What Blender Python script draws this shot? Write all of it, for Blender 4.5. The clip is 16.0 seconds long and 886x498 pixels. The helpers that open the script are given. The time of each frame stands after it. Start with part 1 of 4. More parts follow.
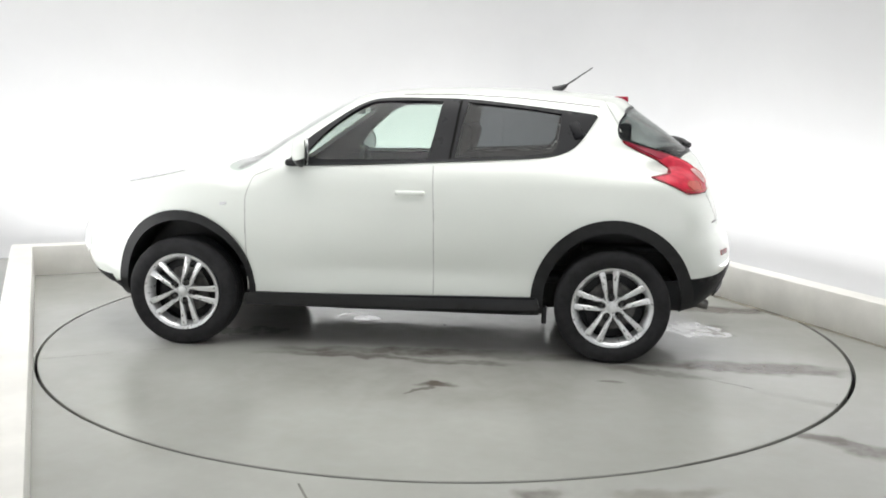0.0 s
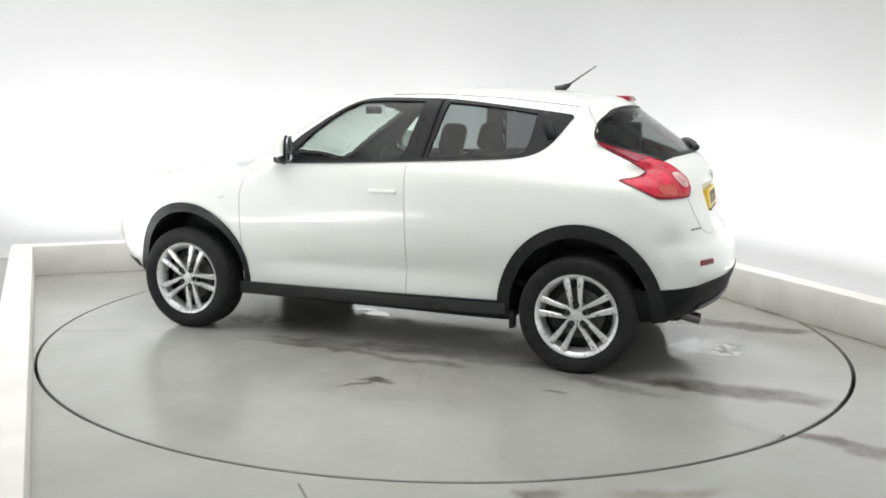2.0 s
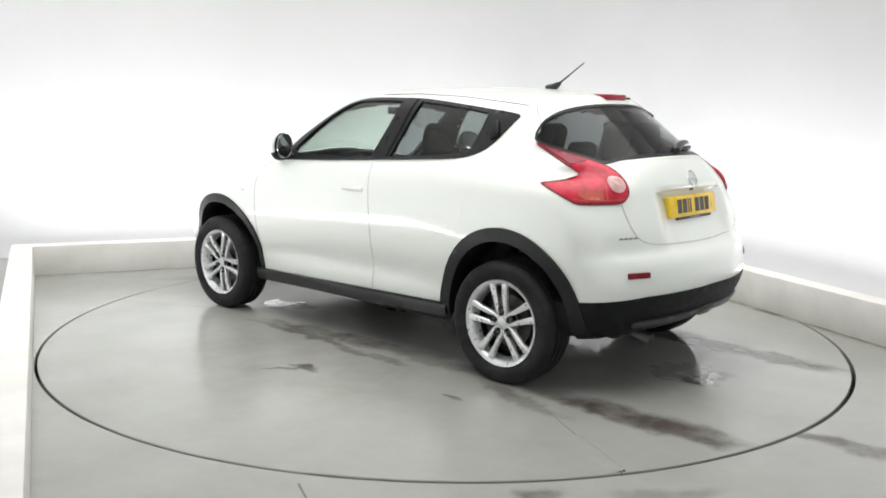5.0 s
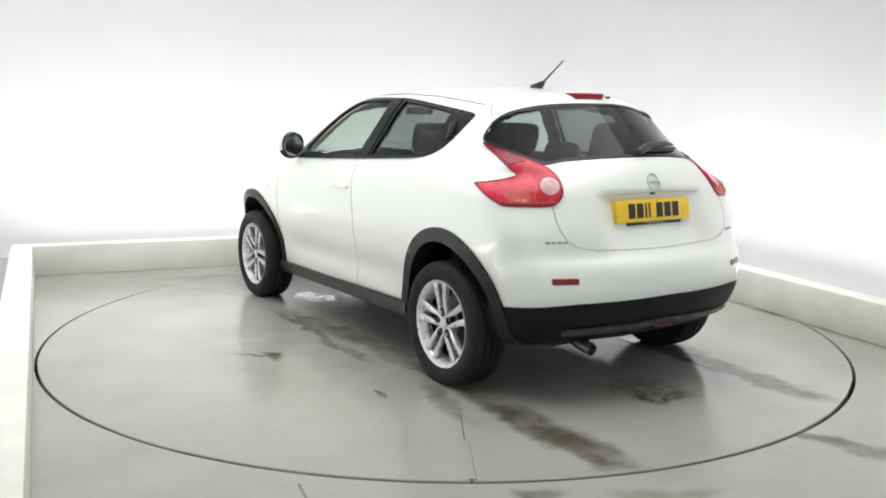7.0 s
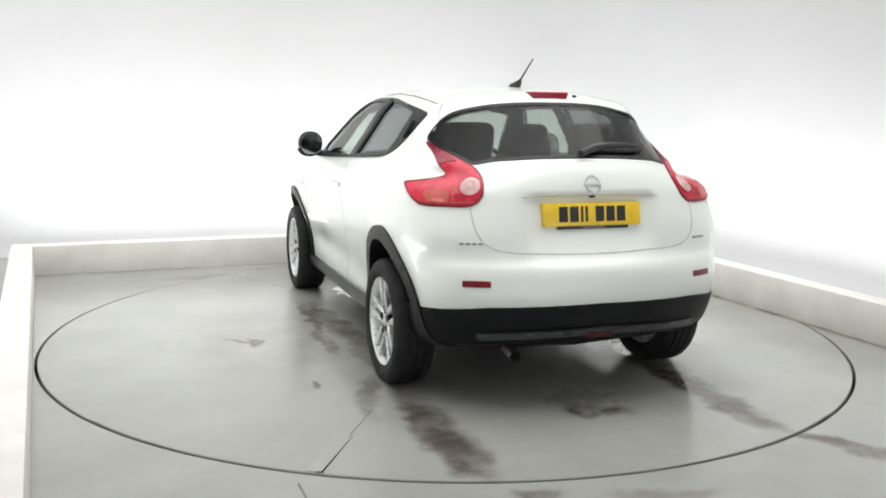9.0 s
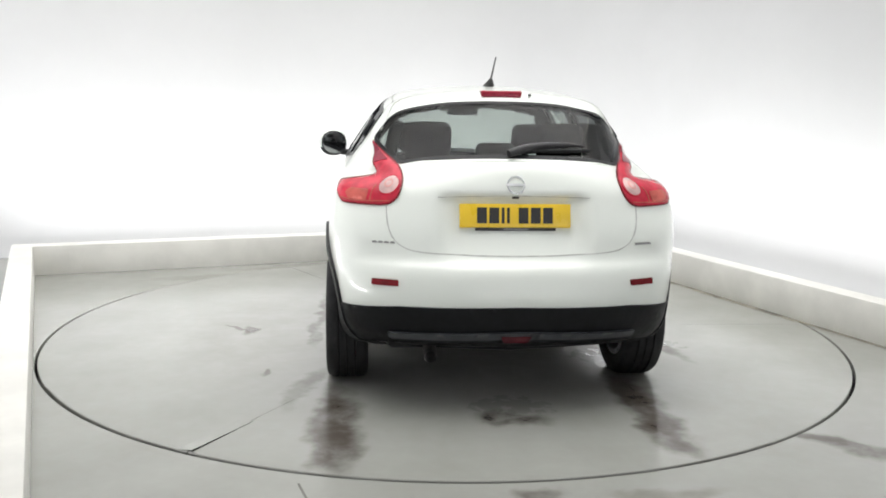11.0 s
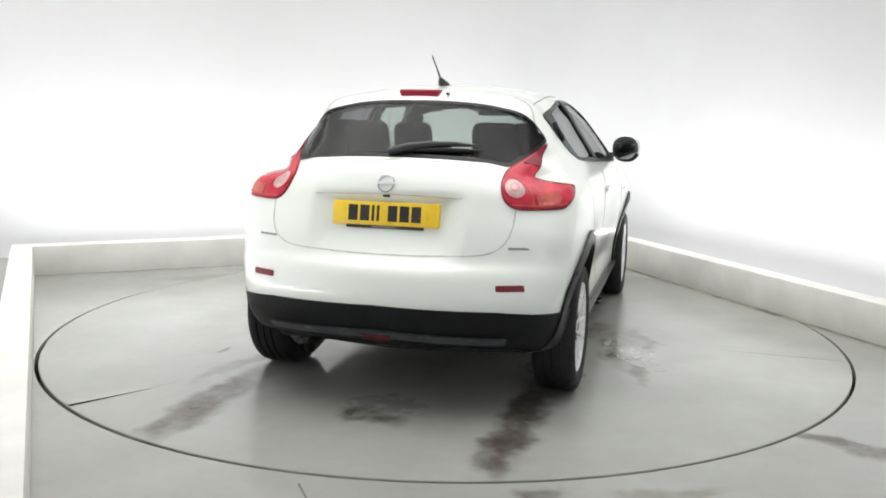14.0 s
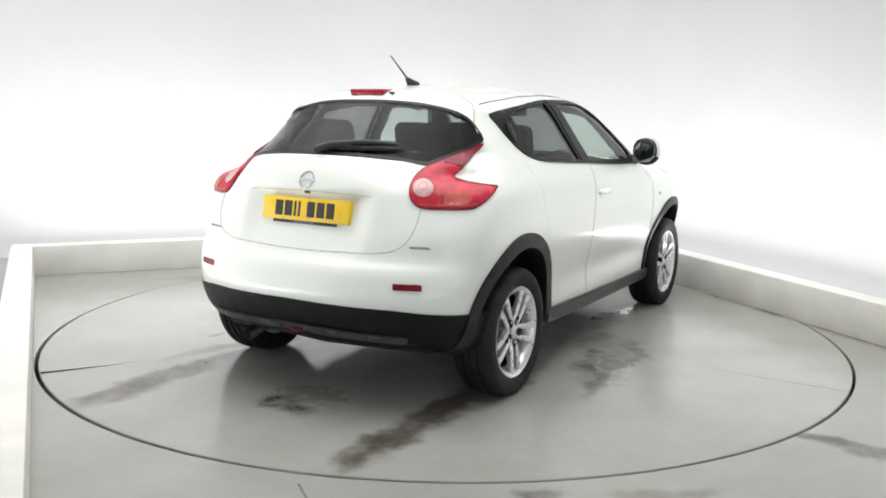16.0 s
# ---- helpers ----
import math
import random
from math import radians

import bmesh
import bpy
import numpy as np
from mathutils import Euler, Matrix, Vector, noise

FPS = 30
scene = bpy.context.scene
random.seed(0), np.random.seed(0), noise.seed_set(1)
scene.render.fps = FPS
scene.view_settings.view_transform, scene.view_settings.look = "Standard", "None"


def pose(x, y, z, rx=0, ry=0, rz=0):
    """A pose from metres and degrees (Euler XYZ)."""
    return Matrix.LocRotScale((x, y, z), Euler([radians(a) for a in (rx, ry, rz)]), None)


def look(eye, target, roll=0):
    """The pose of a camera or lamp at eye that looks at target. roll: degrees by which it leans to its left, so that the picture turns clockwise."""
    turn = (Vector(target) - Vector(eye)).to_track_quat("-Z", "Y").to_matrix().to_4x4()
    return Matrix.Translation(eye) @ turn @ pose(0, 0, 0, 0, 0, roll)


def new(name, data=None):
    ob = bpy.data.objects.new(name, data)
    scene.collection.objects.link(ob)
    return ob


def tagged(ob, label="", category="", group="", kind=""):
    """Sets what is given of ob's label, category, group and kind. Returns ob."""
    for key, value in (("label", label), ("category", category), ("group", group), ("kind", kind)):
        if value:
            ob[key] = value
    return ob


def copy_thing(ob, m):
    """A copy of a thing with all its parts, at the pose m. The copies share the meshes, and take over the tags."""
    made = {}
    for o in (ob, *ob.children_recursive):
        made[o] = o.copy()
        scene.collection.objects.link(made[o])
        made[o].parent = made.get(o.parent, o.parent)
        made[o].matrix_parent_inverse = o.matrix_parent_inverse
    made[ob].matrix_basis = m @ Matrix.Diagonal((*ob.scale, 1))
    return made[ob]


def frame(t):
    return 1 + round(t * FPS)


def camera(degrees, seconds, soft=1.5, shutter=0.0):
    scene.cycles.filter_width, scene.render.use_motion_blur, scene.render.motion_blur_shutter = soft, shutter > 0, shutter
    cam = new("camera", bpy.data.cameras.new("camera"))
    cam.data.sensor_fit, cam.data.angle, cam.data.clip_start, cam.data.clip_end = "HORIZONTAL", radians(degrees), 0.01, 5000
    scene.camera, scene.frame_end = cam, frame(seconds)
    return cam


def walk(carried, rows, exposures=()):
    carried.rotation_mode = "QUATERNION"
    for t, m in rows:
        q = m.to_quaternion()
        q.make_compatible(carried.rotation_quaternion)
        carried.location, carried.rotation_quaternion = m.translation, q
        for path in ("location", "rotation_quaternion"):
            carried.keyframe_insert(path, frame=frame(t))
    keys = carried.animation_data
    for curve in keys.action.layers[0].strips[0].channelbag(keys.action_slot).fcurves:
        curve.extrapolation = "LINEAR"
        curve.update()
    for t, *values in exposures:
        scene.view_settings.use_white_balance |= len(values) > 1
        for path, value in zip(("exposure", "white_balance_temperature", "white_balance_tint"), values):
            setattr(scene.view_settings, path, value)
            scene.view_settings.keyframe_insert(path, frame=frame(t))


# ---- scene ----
cam = camera(54.03, 16.0, soft=1.8)
CAM = look((0, -5.654, 1.422), (-0.0215, 0.0, 0.5144), 0.924)
walk(cam, [(0, CAM), (16, CAM)])

# turn of the table: seconds, degrees
TURN = [(0, 173.59), (1, 166.42), (2, 159.21), (3, 152.01), (4, 144.9), (5.25, 136.2), (6.5, 127.41), (7.5, 120.31),
        (8.5, 113.19), (9, 109.66), (10.25, 100.9), (11.5, 92.11), (12.5, 85.0), (13.5, 77.93), (14.5, 70.93), (15.5, 63.75), (16, 60.1)]
OFFX, OFFY = 0.234, -0.159        # the car's middle on the table
TABLE_R = 2.474

# ---- light ----
world = bpy.data.worlds.new("studio_world")
scene.world = world
world.use_nodes = True
world.node_tree.nodes["Background"].inputs[0].default_value = (0.9, 0.95, 1.0, 1)
world.node_tree.nodes["Background"].inputs[1].default_value = 0.05


def area_lamp(name, m, sx, sy, power, color=(1, 1, 1), spread=180):
    d = bpy.data.lights.new(name, "AREA")
    d.shape, d.size, d.size_y, d.energy, d.color, d.spread = "RECTANGLE", sx, sy, power, color, radians(spread)
    ob = new(name, d)
    ob.matrix_world = m
    return ob


# room frame: the kerb's rectangle is turned by 22.4 degrees
ROOM = Matrix.Rotation(radians(22.4), 4, "Z")
U = Vector((math.cos(radians(22.4)), math.sin(radians(22.4)), 0))
V = Vector((-U.y, U.x, 0))
CORNER = Vector((-3.42, 1.423, 0))     # inner corner of the kerb
KW, KH = 5.02, 0.25                    # inner width of the bay, height of the kerb
LEN_L, LEN_R = 6.0, 7.0


def room(u, v, z=0.0):
    """Place in the room: u along the back kerb from the corner, v towards the back."""
    return CORNER + U * u + V * v + Vector((0, 0, z))


LAMP_TOP = area_lamp("softbox_lamp", ROOM @ Matrix.Identity(4), 5.6, 6.4, 124, (1.0, 0.993, 0.975), 105)
LAMP_TOP.location = room(2.5, -2.3, 3.97)
STRIP = 80
# the front one is added unseen behind the camera, as fill for the car's near side
for nm, u, v, ln, rz in (("strip_lamp_back", 2.5, 0.82, 5.6, 0), ("strip_lamp_right", 5.82, -2.6, 6.2, 90), ("strip_lamp_left", -0.82, -2.2, 4.8, 90), ("strip_lamp_front", 2.5, -8.75, 5.6, 0)):
    ob = area_lamp(nm, Matrix.Translation(room(u, v, 0.12)) @ Matrix.Rotation(radians(22.4 + rz), 4, "Z") @ Matrix.Rotation(radians(180), 4, "X"), ln, 0.10, STRIP * ln / 5 * {"strip_lamp_left": 1.4, "strip_lamp_right": 0.85}.get(nm, 1.0), (1, 1, 1))
scene.view_settings.exposure = 0.06

# ---- materials ----


class Tree:
    def __init__(self, name):
        self.m = bpy.data.materials.new(name)
        self.m.use_nodes = True
        self.t = self.m.node_tree
        self.b = self.t.nodes["Principled BSDF"]
        self.out = self.t.nodes["Material Output"]

    def n(self, kind, **props):
        nd = self.t.nodes.new(kind)
        for k, v in props.items():
            if k == "operation":
                nd.operation = v
            elif k == "blend_type":
                nd.blend_type = v
            elif k == "data_type":
                nd.data_type = v
        return nd

    def put(self, sock, v):
        if isinstance(v, bpy.types.NodeSocket):
            self.t.links.new(v, sock)
        else:
            sock.default_value = v

    def math(self, op, a, b=0.0, c=0.0, clamp=False):
        nd = self.n("ShaderNodeMath", operation=op)
        nd.use_clamp = clamp
        for i, x in enumerate((a, b, c)):
            self.put(nd.inputs[i], x)
        return nd.outputs[0]

    def coords(self):
        return self.n("ShaderNodeTexCoord").outputs["Object"]

    def noise(self, vec, scale, detail=4, rough=0.55, dist=0.0):
        nd = self.n("ShaderNodeTexNoise")
        self.put(nd.inputs["Vector"], vec)
        nd.inputs["Scale"].default_value, nd.inputs["Detail"].default_value = scale, detail
        nd.inputs["Roughness"].default_value, nd.inputs["Distortion"].default_value = rough, dist
        return nd.outputs[0]

    def ramp(self, x, a, b, lo=0.0, hi=1.0):
        nd = self.n("ShaderNodeMapRange")
        nd.interpolation_type = "SMOOTHSTEP"
        self.put(nd.inputs[0], x)
        for i, v in enumerate((a, b, lo, hi)):
            nd.inputs[i + 1].default_value = v
        return nd.outputs[0]

    def mix(self, fac, a, b):
        nd = self.n("ShaderNodeMix", data_type="RGBA")
        self.put(nd.inputs[0], fac)
        for i, v in ((6, a), (7, b)):
            self.put(nd.inputs[i], v if isinstance(v, bpy.types.NodeSocket) else (*v, 1))
        return nd.outputs[2]

    def bump(self, h, strength, dist=0.002):
        nd = self.n("ShaderNodeBump")
        nd.inputs["Strength"].default_value, nd.inputs["Distance"].default_value = strength, dist
        self.put(nd.inputs["Height"], h)
        self.t.links.new(nd.outputs[0], self.b.inputs["Normal"])

    def blot(self, vec, x, y, rx, ry, turn=0.0, soft=0.5):
        """1 inside an ellipse on the ground, falling softly to 0."""
        nd = self.n("ShaderNodeMapping")
        nd.vector_type = "TEXTURE"
        self.put(nd.inputs[0], vec)
        nd.inputs["Location"].default_value = (x, y, 0)
        nd.inputs["Rotation"].default_value = (0, 0, radians(turn))
        nd.inputs["Scale"].default_value = (rx, ry, 1000)
        ln = self.n("ShaderNodeVectorMath", operation="LENGTH")
        self.put(ln.inputs[0], nd.outputs[0])
        return self.ramp(ln.outputs["Value"], 1.0, 1.0 - soft)


def simple(name, color, rough=0.5, metal=0.0, vary=0.08, scale=8.0, bump=0.0, bscale=60.0, coat=0.0, spec=0.5):
    s = Tree(name)
    c = s.coords()
    n1 = s.noise(c, scale)
    dark = tuple(x * (1 - vary) for x in color)
    lite = tuple(min(1, x * (1 + vary)) for x in color)
    s.put(s.b.inputs["Base Color"], s.mix(s.ramp(n1, 0.3, 0.7), dark, lite))
    if vary > 0.01:
        s.put(s.b.inputs["Roughness"], s.ramp(s.noise(c, scale * 3), 0.2, 0.8, rough * 0.85, min(1, rough * 1.15)))
    else:
        s.b.inputs["Roughness"].default_value = rough
    s.b.inputs["Specular IOR Level"].default_value = spec
    s.b.inputs["Metallic"].default_value = metal
    if coat:
        s.b.inputs["Coat Weight"].default_value, s.b.inputs["Coat Roughness"].default_value = coat, 0.08
    if bump:
        s.bump(s.noise(c, bscale, 3), bump)
    return s.m


def glass(name, tint, gloss=1.0, rough=0.02, power=4.0, front=0.035, edge=0.8):
    s = Tree(name)
    tr = s.n("ShaderNodeBsdfTransparent")
    tr.inputs[0].default_value = (*tint, 1)
    gl = s.n("ShaderNodeBsdfGlossy")
    gl.inputs["Roughness"].default_value = rough
    gl.inputs["Color"].default_value = (gloss, gloss, gloss, 1)
    lw = s.n("ShaderNodeLayerWeight")
    lw.inputs[0].default_value = 0.5
    gloss_amount = s.math("MULTIPLY_ADD", s.math("POWER", lw.outputs["Facing"], power), edge, front)
    mx = s.n("ShaderNodeMixShader")
    s.t.links.new(gloss_amount, mx.inputs[0])
    s.t.links.new(tr.outputs[0], mx.inputs[1])
    s.t.links.new(gl.outputs[0], mx.inputs[2])
    s.t.links.new(mx.outputs[0], s.out.inputs[0])
    return s.m


PAINT = simple("white_paint", (0.785, 0.818, 0.775), 0.32, 0, 0.002, 3, coat=0.8)
CLAD = simple("black_plastic", (0.0120, 0.0125, 0.0135), 0.46, 0, 0.25, 12, 0.25, 400, spec=0.30)
GLOSSBLACK = simple("gloss_black", (0.011, 0.0115, 0.0135), 0.30, 0, 0.1, 6, spec=0.18)
SILL = simple("sill_plastic", (0.014, 0.0145, 0.016), 0.30, 0, 0.009, 12, spec=0.5)
# the black plastic again, darkened for the shade low on the tail
CLADSHADE = simple("shaded_black_plastic", (0.0065, 0.007, 0.0085), 0.5, 0, 0.2, 12, 0.2, 400, spec=0.2)
SATIN = simple("satin_grey_plastic", (0.045, 0.048, 0.054), 0.35, 0, 0.15, 12, spec=0.4)
SEAM = simple("shut_line", (0.50, 0.51, 0.49), 0.8, 0, 0.2, 20)
DARKSEAM = simple("dark_gap", (0.008, 0.008, 0.008), 0.9, 0, 0.2, 20, spec=0.1)
LINING = simple("cabin_lining", (0.017, 0.0175, 0.020), 0.8, 0, 0.15, 14, 0.2, 200)
FABRIC = simple("seat_fabric", (0.016, 0.0165, 0.020), 0.9, 0, 0.3, 18, 0.4, 500)
RUBBER = simple("tyre_rubber", (0.014, 0.014, 0.0155), 0.7, 0, 0.3, 10, 0.2, 150, spec=0.3)
ALLOY = simple("silver_alloy", (0.72, 0.73, 0.74), 0.3, 0.65, 0.06, 14)
# caliper metal; also the shade of spoke gaps and nut recesses, as colour
ALLOYSHADE = simple("dark_alloy_and_shade", (0.02, 0.02, 0.022), 0.5, 0.5, 0.15, 14)
STEEL = simple("brake_steel", (0.11, 0.108, 0.105), 0.45, 0.9, 0.3, 30)
CHROME = simple("chrome", (0.75, 0.76, 0.77), 0.12, 1.0, 0.03, 10)
EXHAUST = simple("exhaust_steel", (0.16, 0.155, 0.15), 0.35, 0.9, 0.2, 25)
PLATE = simple("yellow_plate", (0.86, 0.58, 0.03), 0.3, 0, 0.03, 6)
INK = simple("black_ink", (0.02, 0.02, 0.022), 0.4, 0, 0.1, 10)
GREYINK = simple("grey_ink", (0.25, 0.25, 0.25), 0.5, 0, 0.1, 10)
MIRROR = simple("mirror_glass", (0.34, 0.345, 0.355), 0.08, 1.0, 0.01, 4)
GLASS_CLEAR = glass("green_tinted_glass", (0.76, 0.85, 0.80), 0.9)
GLASS_SCREEN = glass("windscreen_glass", (0.78, 0.85, 0.81), 1.0, 0.02, 2.6, 0.035, 0.96)
GLASS_DARK = glass("privacy_glass", (0.28, 0.30, 0.31), 0.8)
GLASS_REAR = glass("rear_privacy_glass", (0.50, 0.53, 0.52), 0.8, 0.02, 4.1, 0.006, 1.0)


def lens_material(name, color, rough=0.12):
    s = Tree(name)
    c = s.coords()
    w = s.n("ShaderNodeTexWave")
    s.put(w.inputs[0], c)
    w.inputs["Scale"].default_value = 40
    n1 = s.noise(c, 14)
    s.put(s.b.inputs["Base Color"], s.mix(s.ramp(n1, 0.35, 0.65), tuple(x * 0.7 for x in color), color))
    s.b.inputs["Roughness"].default_value = rough
    s.b.inputs["Specular IOR Level"].default_value = 0.3
    s.bump(w.outputs[1], 0.15, 0.001)
    return s.m


RED = lens_material("red_lens", (0.64, 0.036, 0.070), 0.08)
DARKRED = lens_material("dark_red_lens", (0.21, 0.011, 0.018))
CLEARLENS = lens_material("clear_lens", (0.74, 0.50, 0.49))
WHITELENS = lens_material("headlamp_lens", (0.72, 0.73, 0.74))
ARMRED = lens_material("arm_red_lens", (0.27, 0.020, 0.045), 0.08)
FOG = lens_material("fog_lens", (0.085, 0.007, 0.014))
BULB = lens_material("bulb_lens", (0.78, 0.40, 0.38))
BRAKE = lens_material("brake_lens", (0.36, 0.020, 0.045), 0.15)
AMBER = lens_material("amber_lens", (0.55, 0.12, 0.10))


def floor_material(name, blots, base=(0.388, 0.392, 0.368)):
    """Worn grey paint on a workshop floor: dirt in patches, broad darker areas, tyre marks, wet gloss. blots: x, y, rx,
    ry, turn, depth, tone.
    """
    s = Tree(name)
    c = s.coords()
    big, mid = s.noise(c, 0.6, 2), s.noise(c, 2.6, 3, 0.5)
    col = s.mix(s.ramp(big, 0.2, 0.8), base, tuple(x * 0.86 for x in base))
    col = s.mix(s.math("MULTIPLY", s.ramp(mid, 0.15, 0.95), 0.30), col, (0.20, 0.195, 0.175))
    ragged = s.ramp(s.noise(c, 5.5, 5, 0.62, 0.3), 0.28, 0.70)
    fine = s.ramp(s.noise(c, 11.0, 5, 0.6, 0.4), 0.30, 0.66)
    col = s.mix(s.math("MULTIPLY", fine, 0.10), col, (0.24, 0.235, 0.21))
    warp = s.n("ShaderNodeVectorMath", operation="MULTIPLY_ADD")
    nz = s.n("ShaderNodeTexNoise")
    s.put(nz.inputs["Vector"], c)
    nz.inputs["Scale"].default_value, nz.inputs["Detail"].default_value = 5.0, 5
    s.put(warp.inputs[0], nz.outputs[1])
    warp.inputs[1].default_value = (0.22, 0.22, 0)
    s.put(warp.inputs[2], c)
    sub = s.n("ShaderNodeVectorMath", operation="SUBTRACT")
    s.put(sub.inputs[0], warp.outputs[0])
    sub.inputs[1].default_value = (0.11, 0.11, 0)
    wet = film = None
    for x, y, rx, ry, turn, depth, tone in blots:
        m = s.blot(sub.outputs[0], x, y, rx, ry, turn, 0.6)
        if tone == "wet":
            wet = m if wet is None else s.math("MAXIMUM", wet, m)
            continue
        if tone == "film":
            film = m if film is None else s.math("MAXIMUM", film, m)
            continue
        tint = {"dark": (0.078, 0.064, 0.054), "brown": (0.13, 0.11, 0.09), "pale": (0.55, 0.55, 0.52)}[tone]
        col = s.mix(s.math("MULTIPLY", s.math("MULTIPLY", m, s.math("MULTIPLY_ADD", ragged, 0.55, 0.45)), depth), col, tint)
    s.put(s.b.inputs["Base Color"], col)
    rough = s.ramp(s.noise(c, 1.1, 1, 0.5), 0.1, 0.9, 0.16, 0.27)
    if wet is not None:
        rough = s.math("SUBTRACT", rough, s.math("MULTIPLY", s.math("MULTIPLY", wet, ragged), 0.2), clamp=True)
    s.put(s.b.inputs["Roughness"], rough)
    if film is not None:
        # standing water: a smooth film with a crisp ragged edge
        water = s.ramp(s.math("MULTIPLY", film, s.math("MULTIPLY_ADD", fine, 1.2, 0.0)), 0.46, 0.58)
        s.put(s.b.inputs["Coat Weight"], water)
        s.b.inputs["Coat Roughness"].default_value = 0.02
        s.b.inputs["Coat IOR"].default_value = 1.45
    return s.m


TABLE_MAT = floor_material("turntable_paint", [
    (-1.70, -0.83, 0.70, 0.15, 2, 0.95, "dark"), (-2.05, -0.80, 0.35, 0.12, 3, 0.8, "dark"),
    (-1.80, 0.68, 0.66, 0.15, -2, 0.95, "dark"), (-1.62, 0.71, 0.60, 0.095, -2, 0.75, "dark"), (-1.60, -0.82, 0.60, 0.095, 2, 0.75, "dark"), (-2.15, 0.66, 0.28, 0.14, 0, 0.7, "dark"),
    (-1.78, -0.15, 0.22, 0.13, 80, 0.8, "dark"), (-0.10, 1.27, 0.16, 0.05, 5, 0.95, "dark"),
    (0.35, 0.70, 0.75, 0.10, 4, 0.8, "dark"), (-0.5, 0.66, 0.8, 0.12, 0, 0.5, "dark"), (-0.5, -1.2, 0.32, 0.10, 30, 0.6, "dark"), (-0.15, -1.32, 0.3, 0.05, -10, 0.6, "dark"),
    # two broad, faint darker areas: under the car and along its left side
    (-0.3, -0.1, 1.7, 0.55, 0, 0.15, "brown"), (-0.1, 1.15, 1.5, 0.65, 0, 0.20, "brown"),
    (0.45, 0.82, 0.70, 0.065, 0, 0.75, "dark"), (-0.20, 0.86, 0.38, 0.05, 2, 0.65, "dark"), (-1.25, 0.85, 0.42, 0.075, -14, 0.6, "dark"),
    (0.0, -1.16, 0.52, 0.24, 8, 0.45, "brown"), (-0.60, -1.31, 0.36, 0.065, 12, 0.7, "dark"), (0.12, -1.28, 0.26, 0.05, 40, 0.6, "dark"), (0.20, -0.98, 0.30, 0.10, -8, 0.5, "dark"),
    (-0.02, 1.36, 0.12, 0.025, 50, 0.7, "dark"), (-1.02, 1.08, 0.10, 0.035, 10, 0.7, "dark"), (-1.0, -0.85, 0.8, 0.18, 0, 0.55, "dark"), (0.9, -0.85, 0.7, 0.14, 0, 0.5, "dark"),
    (-1.2, 0.2, 0.9, 0.9, 0, 1, "wet"), (0.3, -0.3, 1.3, 0.9, 0, 1, "wet"), (-1.7, -0.4, 0.7, 0.7, 0, 1, "wet"),
    (-1.66, -0.14, 0.30, 0.30, 20, 1, "film"), (-0.85, -0.85, 0.34, 0.24, 30, 1, "film"), (-0.30, -1.24, 0.55, 0.20, 28, 1, "film"),
    (0.60, -0.12, 0.24, 0.12, -10, 1, "film"), (1.2, 0.38, 0.36, 0.18, 20, 1, "film"), (0.97, -0.82, 0.42, 0.11, -12, 1, "film")])
FLOOR_MAT = floor_material("floor_paint", [
    (1.82, -2.06, 0.34, 0.12, -42, 0.95, "dark"), (1.68, -1.93, 0.14, 0.07, -20, 0.8, "dark"), (0.36, -2.58, 0.16, 0.10, 0, 0.8, "dark"),
    (0.85, -2.55, 0.3, 0.08, 10, 0.5, "brown"), (1.9, 1.3, 0.7, 0.2, -60, 0.4, "brown"), (2.297, 0.751, 1.5, 0.15, 112.4, 0.5, "brown"), (-1.8, 1.6, 0.9, 0.15, 22, 0.3, "brown"), (-1.0, 2.2, 1.2, 0.2, 22, 0.4, "brown")])
KERB_MAT = simple("kerb_paint", (0.80, 0.79, 0.75), 0.55, 0, 0.07, 2.5, 0.15, 60)
WALL_MAT = simple("white_wall_paint", (0.605, 0.608, 0.612), 0.85, 0, 0.02, 0.8)


def emitter(name, color, power):
    s = Tree(name)
    e = s.n("ShaderNodeEmission")
    e.inputs[0].default_value, e.inputs[1].default_value = (*color, 1), power
    s.t.links.new(e.outputs[0], s.out.inputs[0])
    return s.m


TUBE = emitter("light_tube", (1, 1, 1), 6.0)
PANEL = emitter("softbox_cloth", (1, 0.99, 0.965), 0.8)

# ---- mesh helpers ----


def mesh(name, verts, faces, mat, parent=None, label="", smooth=False, loc=None, normals=None):
    me = bpy.data.meshes.new(name)
    me.from_pydata([tuple(map(float, v)) for v in verts], [], [tuple(map(int, f)) for f in faces])
    me.materials.append(mat)
    me.update()
    if smooth:
        me.polygons.foreach_set("use_smooth", [True] * len(me.polygons))
    if normals is not None:
        me.normals_split_custom_set_from_vertices([tuple(map(float, v)) for v in normals])
    ob = new(name, me)
    if parent is not None:
        ob.parent = parent
    if loc is not None:
        ob.location = loc
    if label:
        ob["label"] = label
    return ob


def part(name, bm, mat, parent=None, label="", smooth=False, loc=None):
    me = bpy.data.meshes.new(name)
    bm.normal_update()
    bm.to_mesh(me)
    bm.free()
    me.materials.append(mat)
    if smooth:
        me.polygons.foreach_set("use_smooth", [True] * len(me.polygons))
        me.set_sharp_from_angle(angle=radians(38))
    ob = new(name, me)
    if parent is not None:
        ob.parent = parent
    if loc is not None:
        ob.location = loc
    if label:
        ob["label"] = label
    return ob


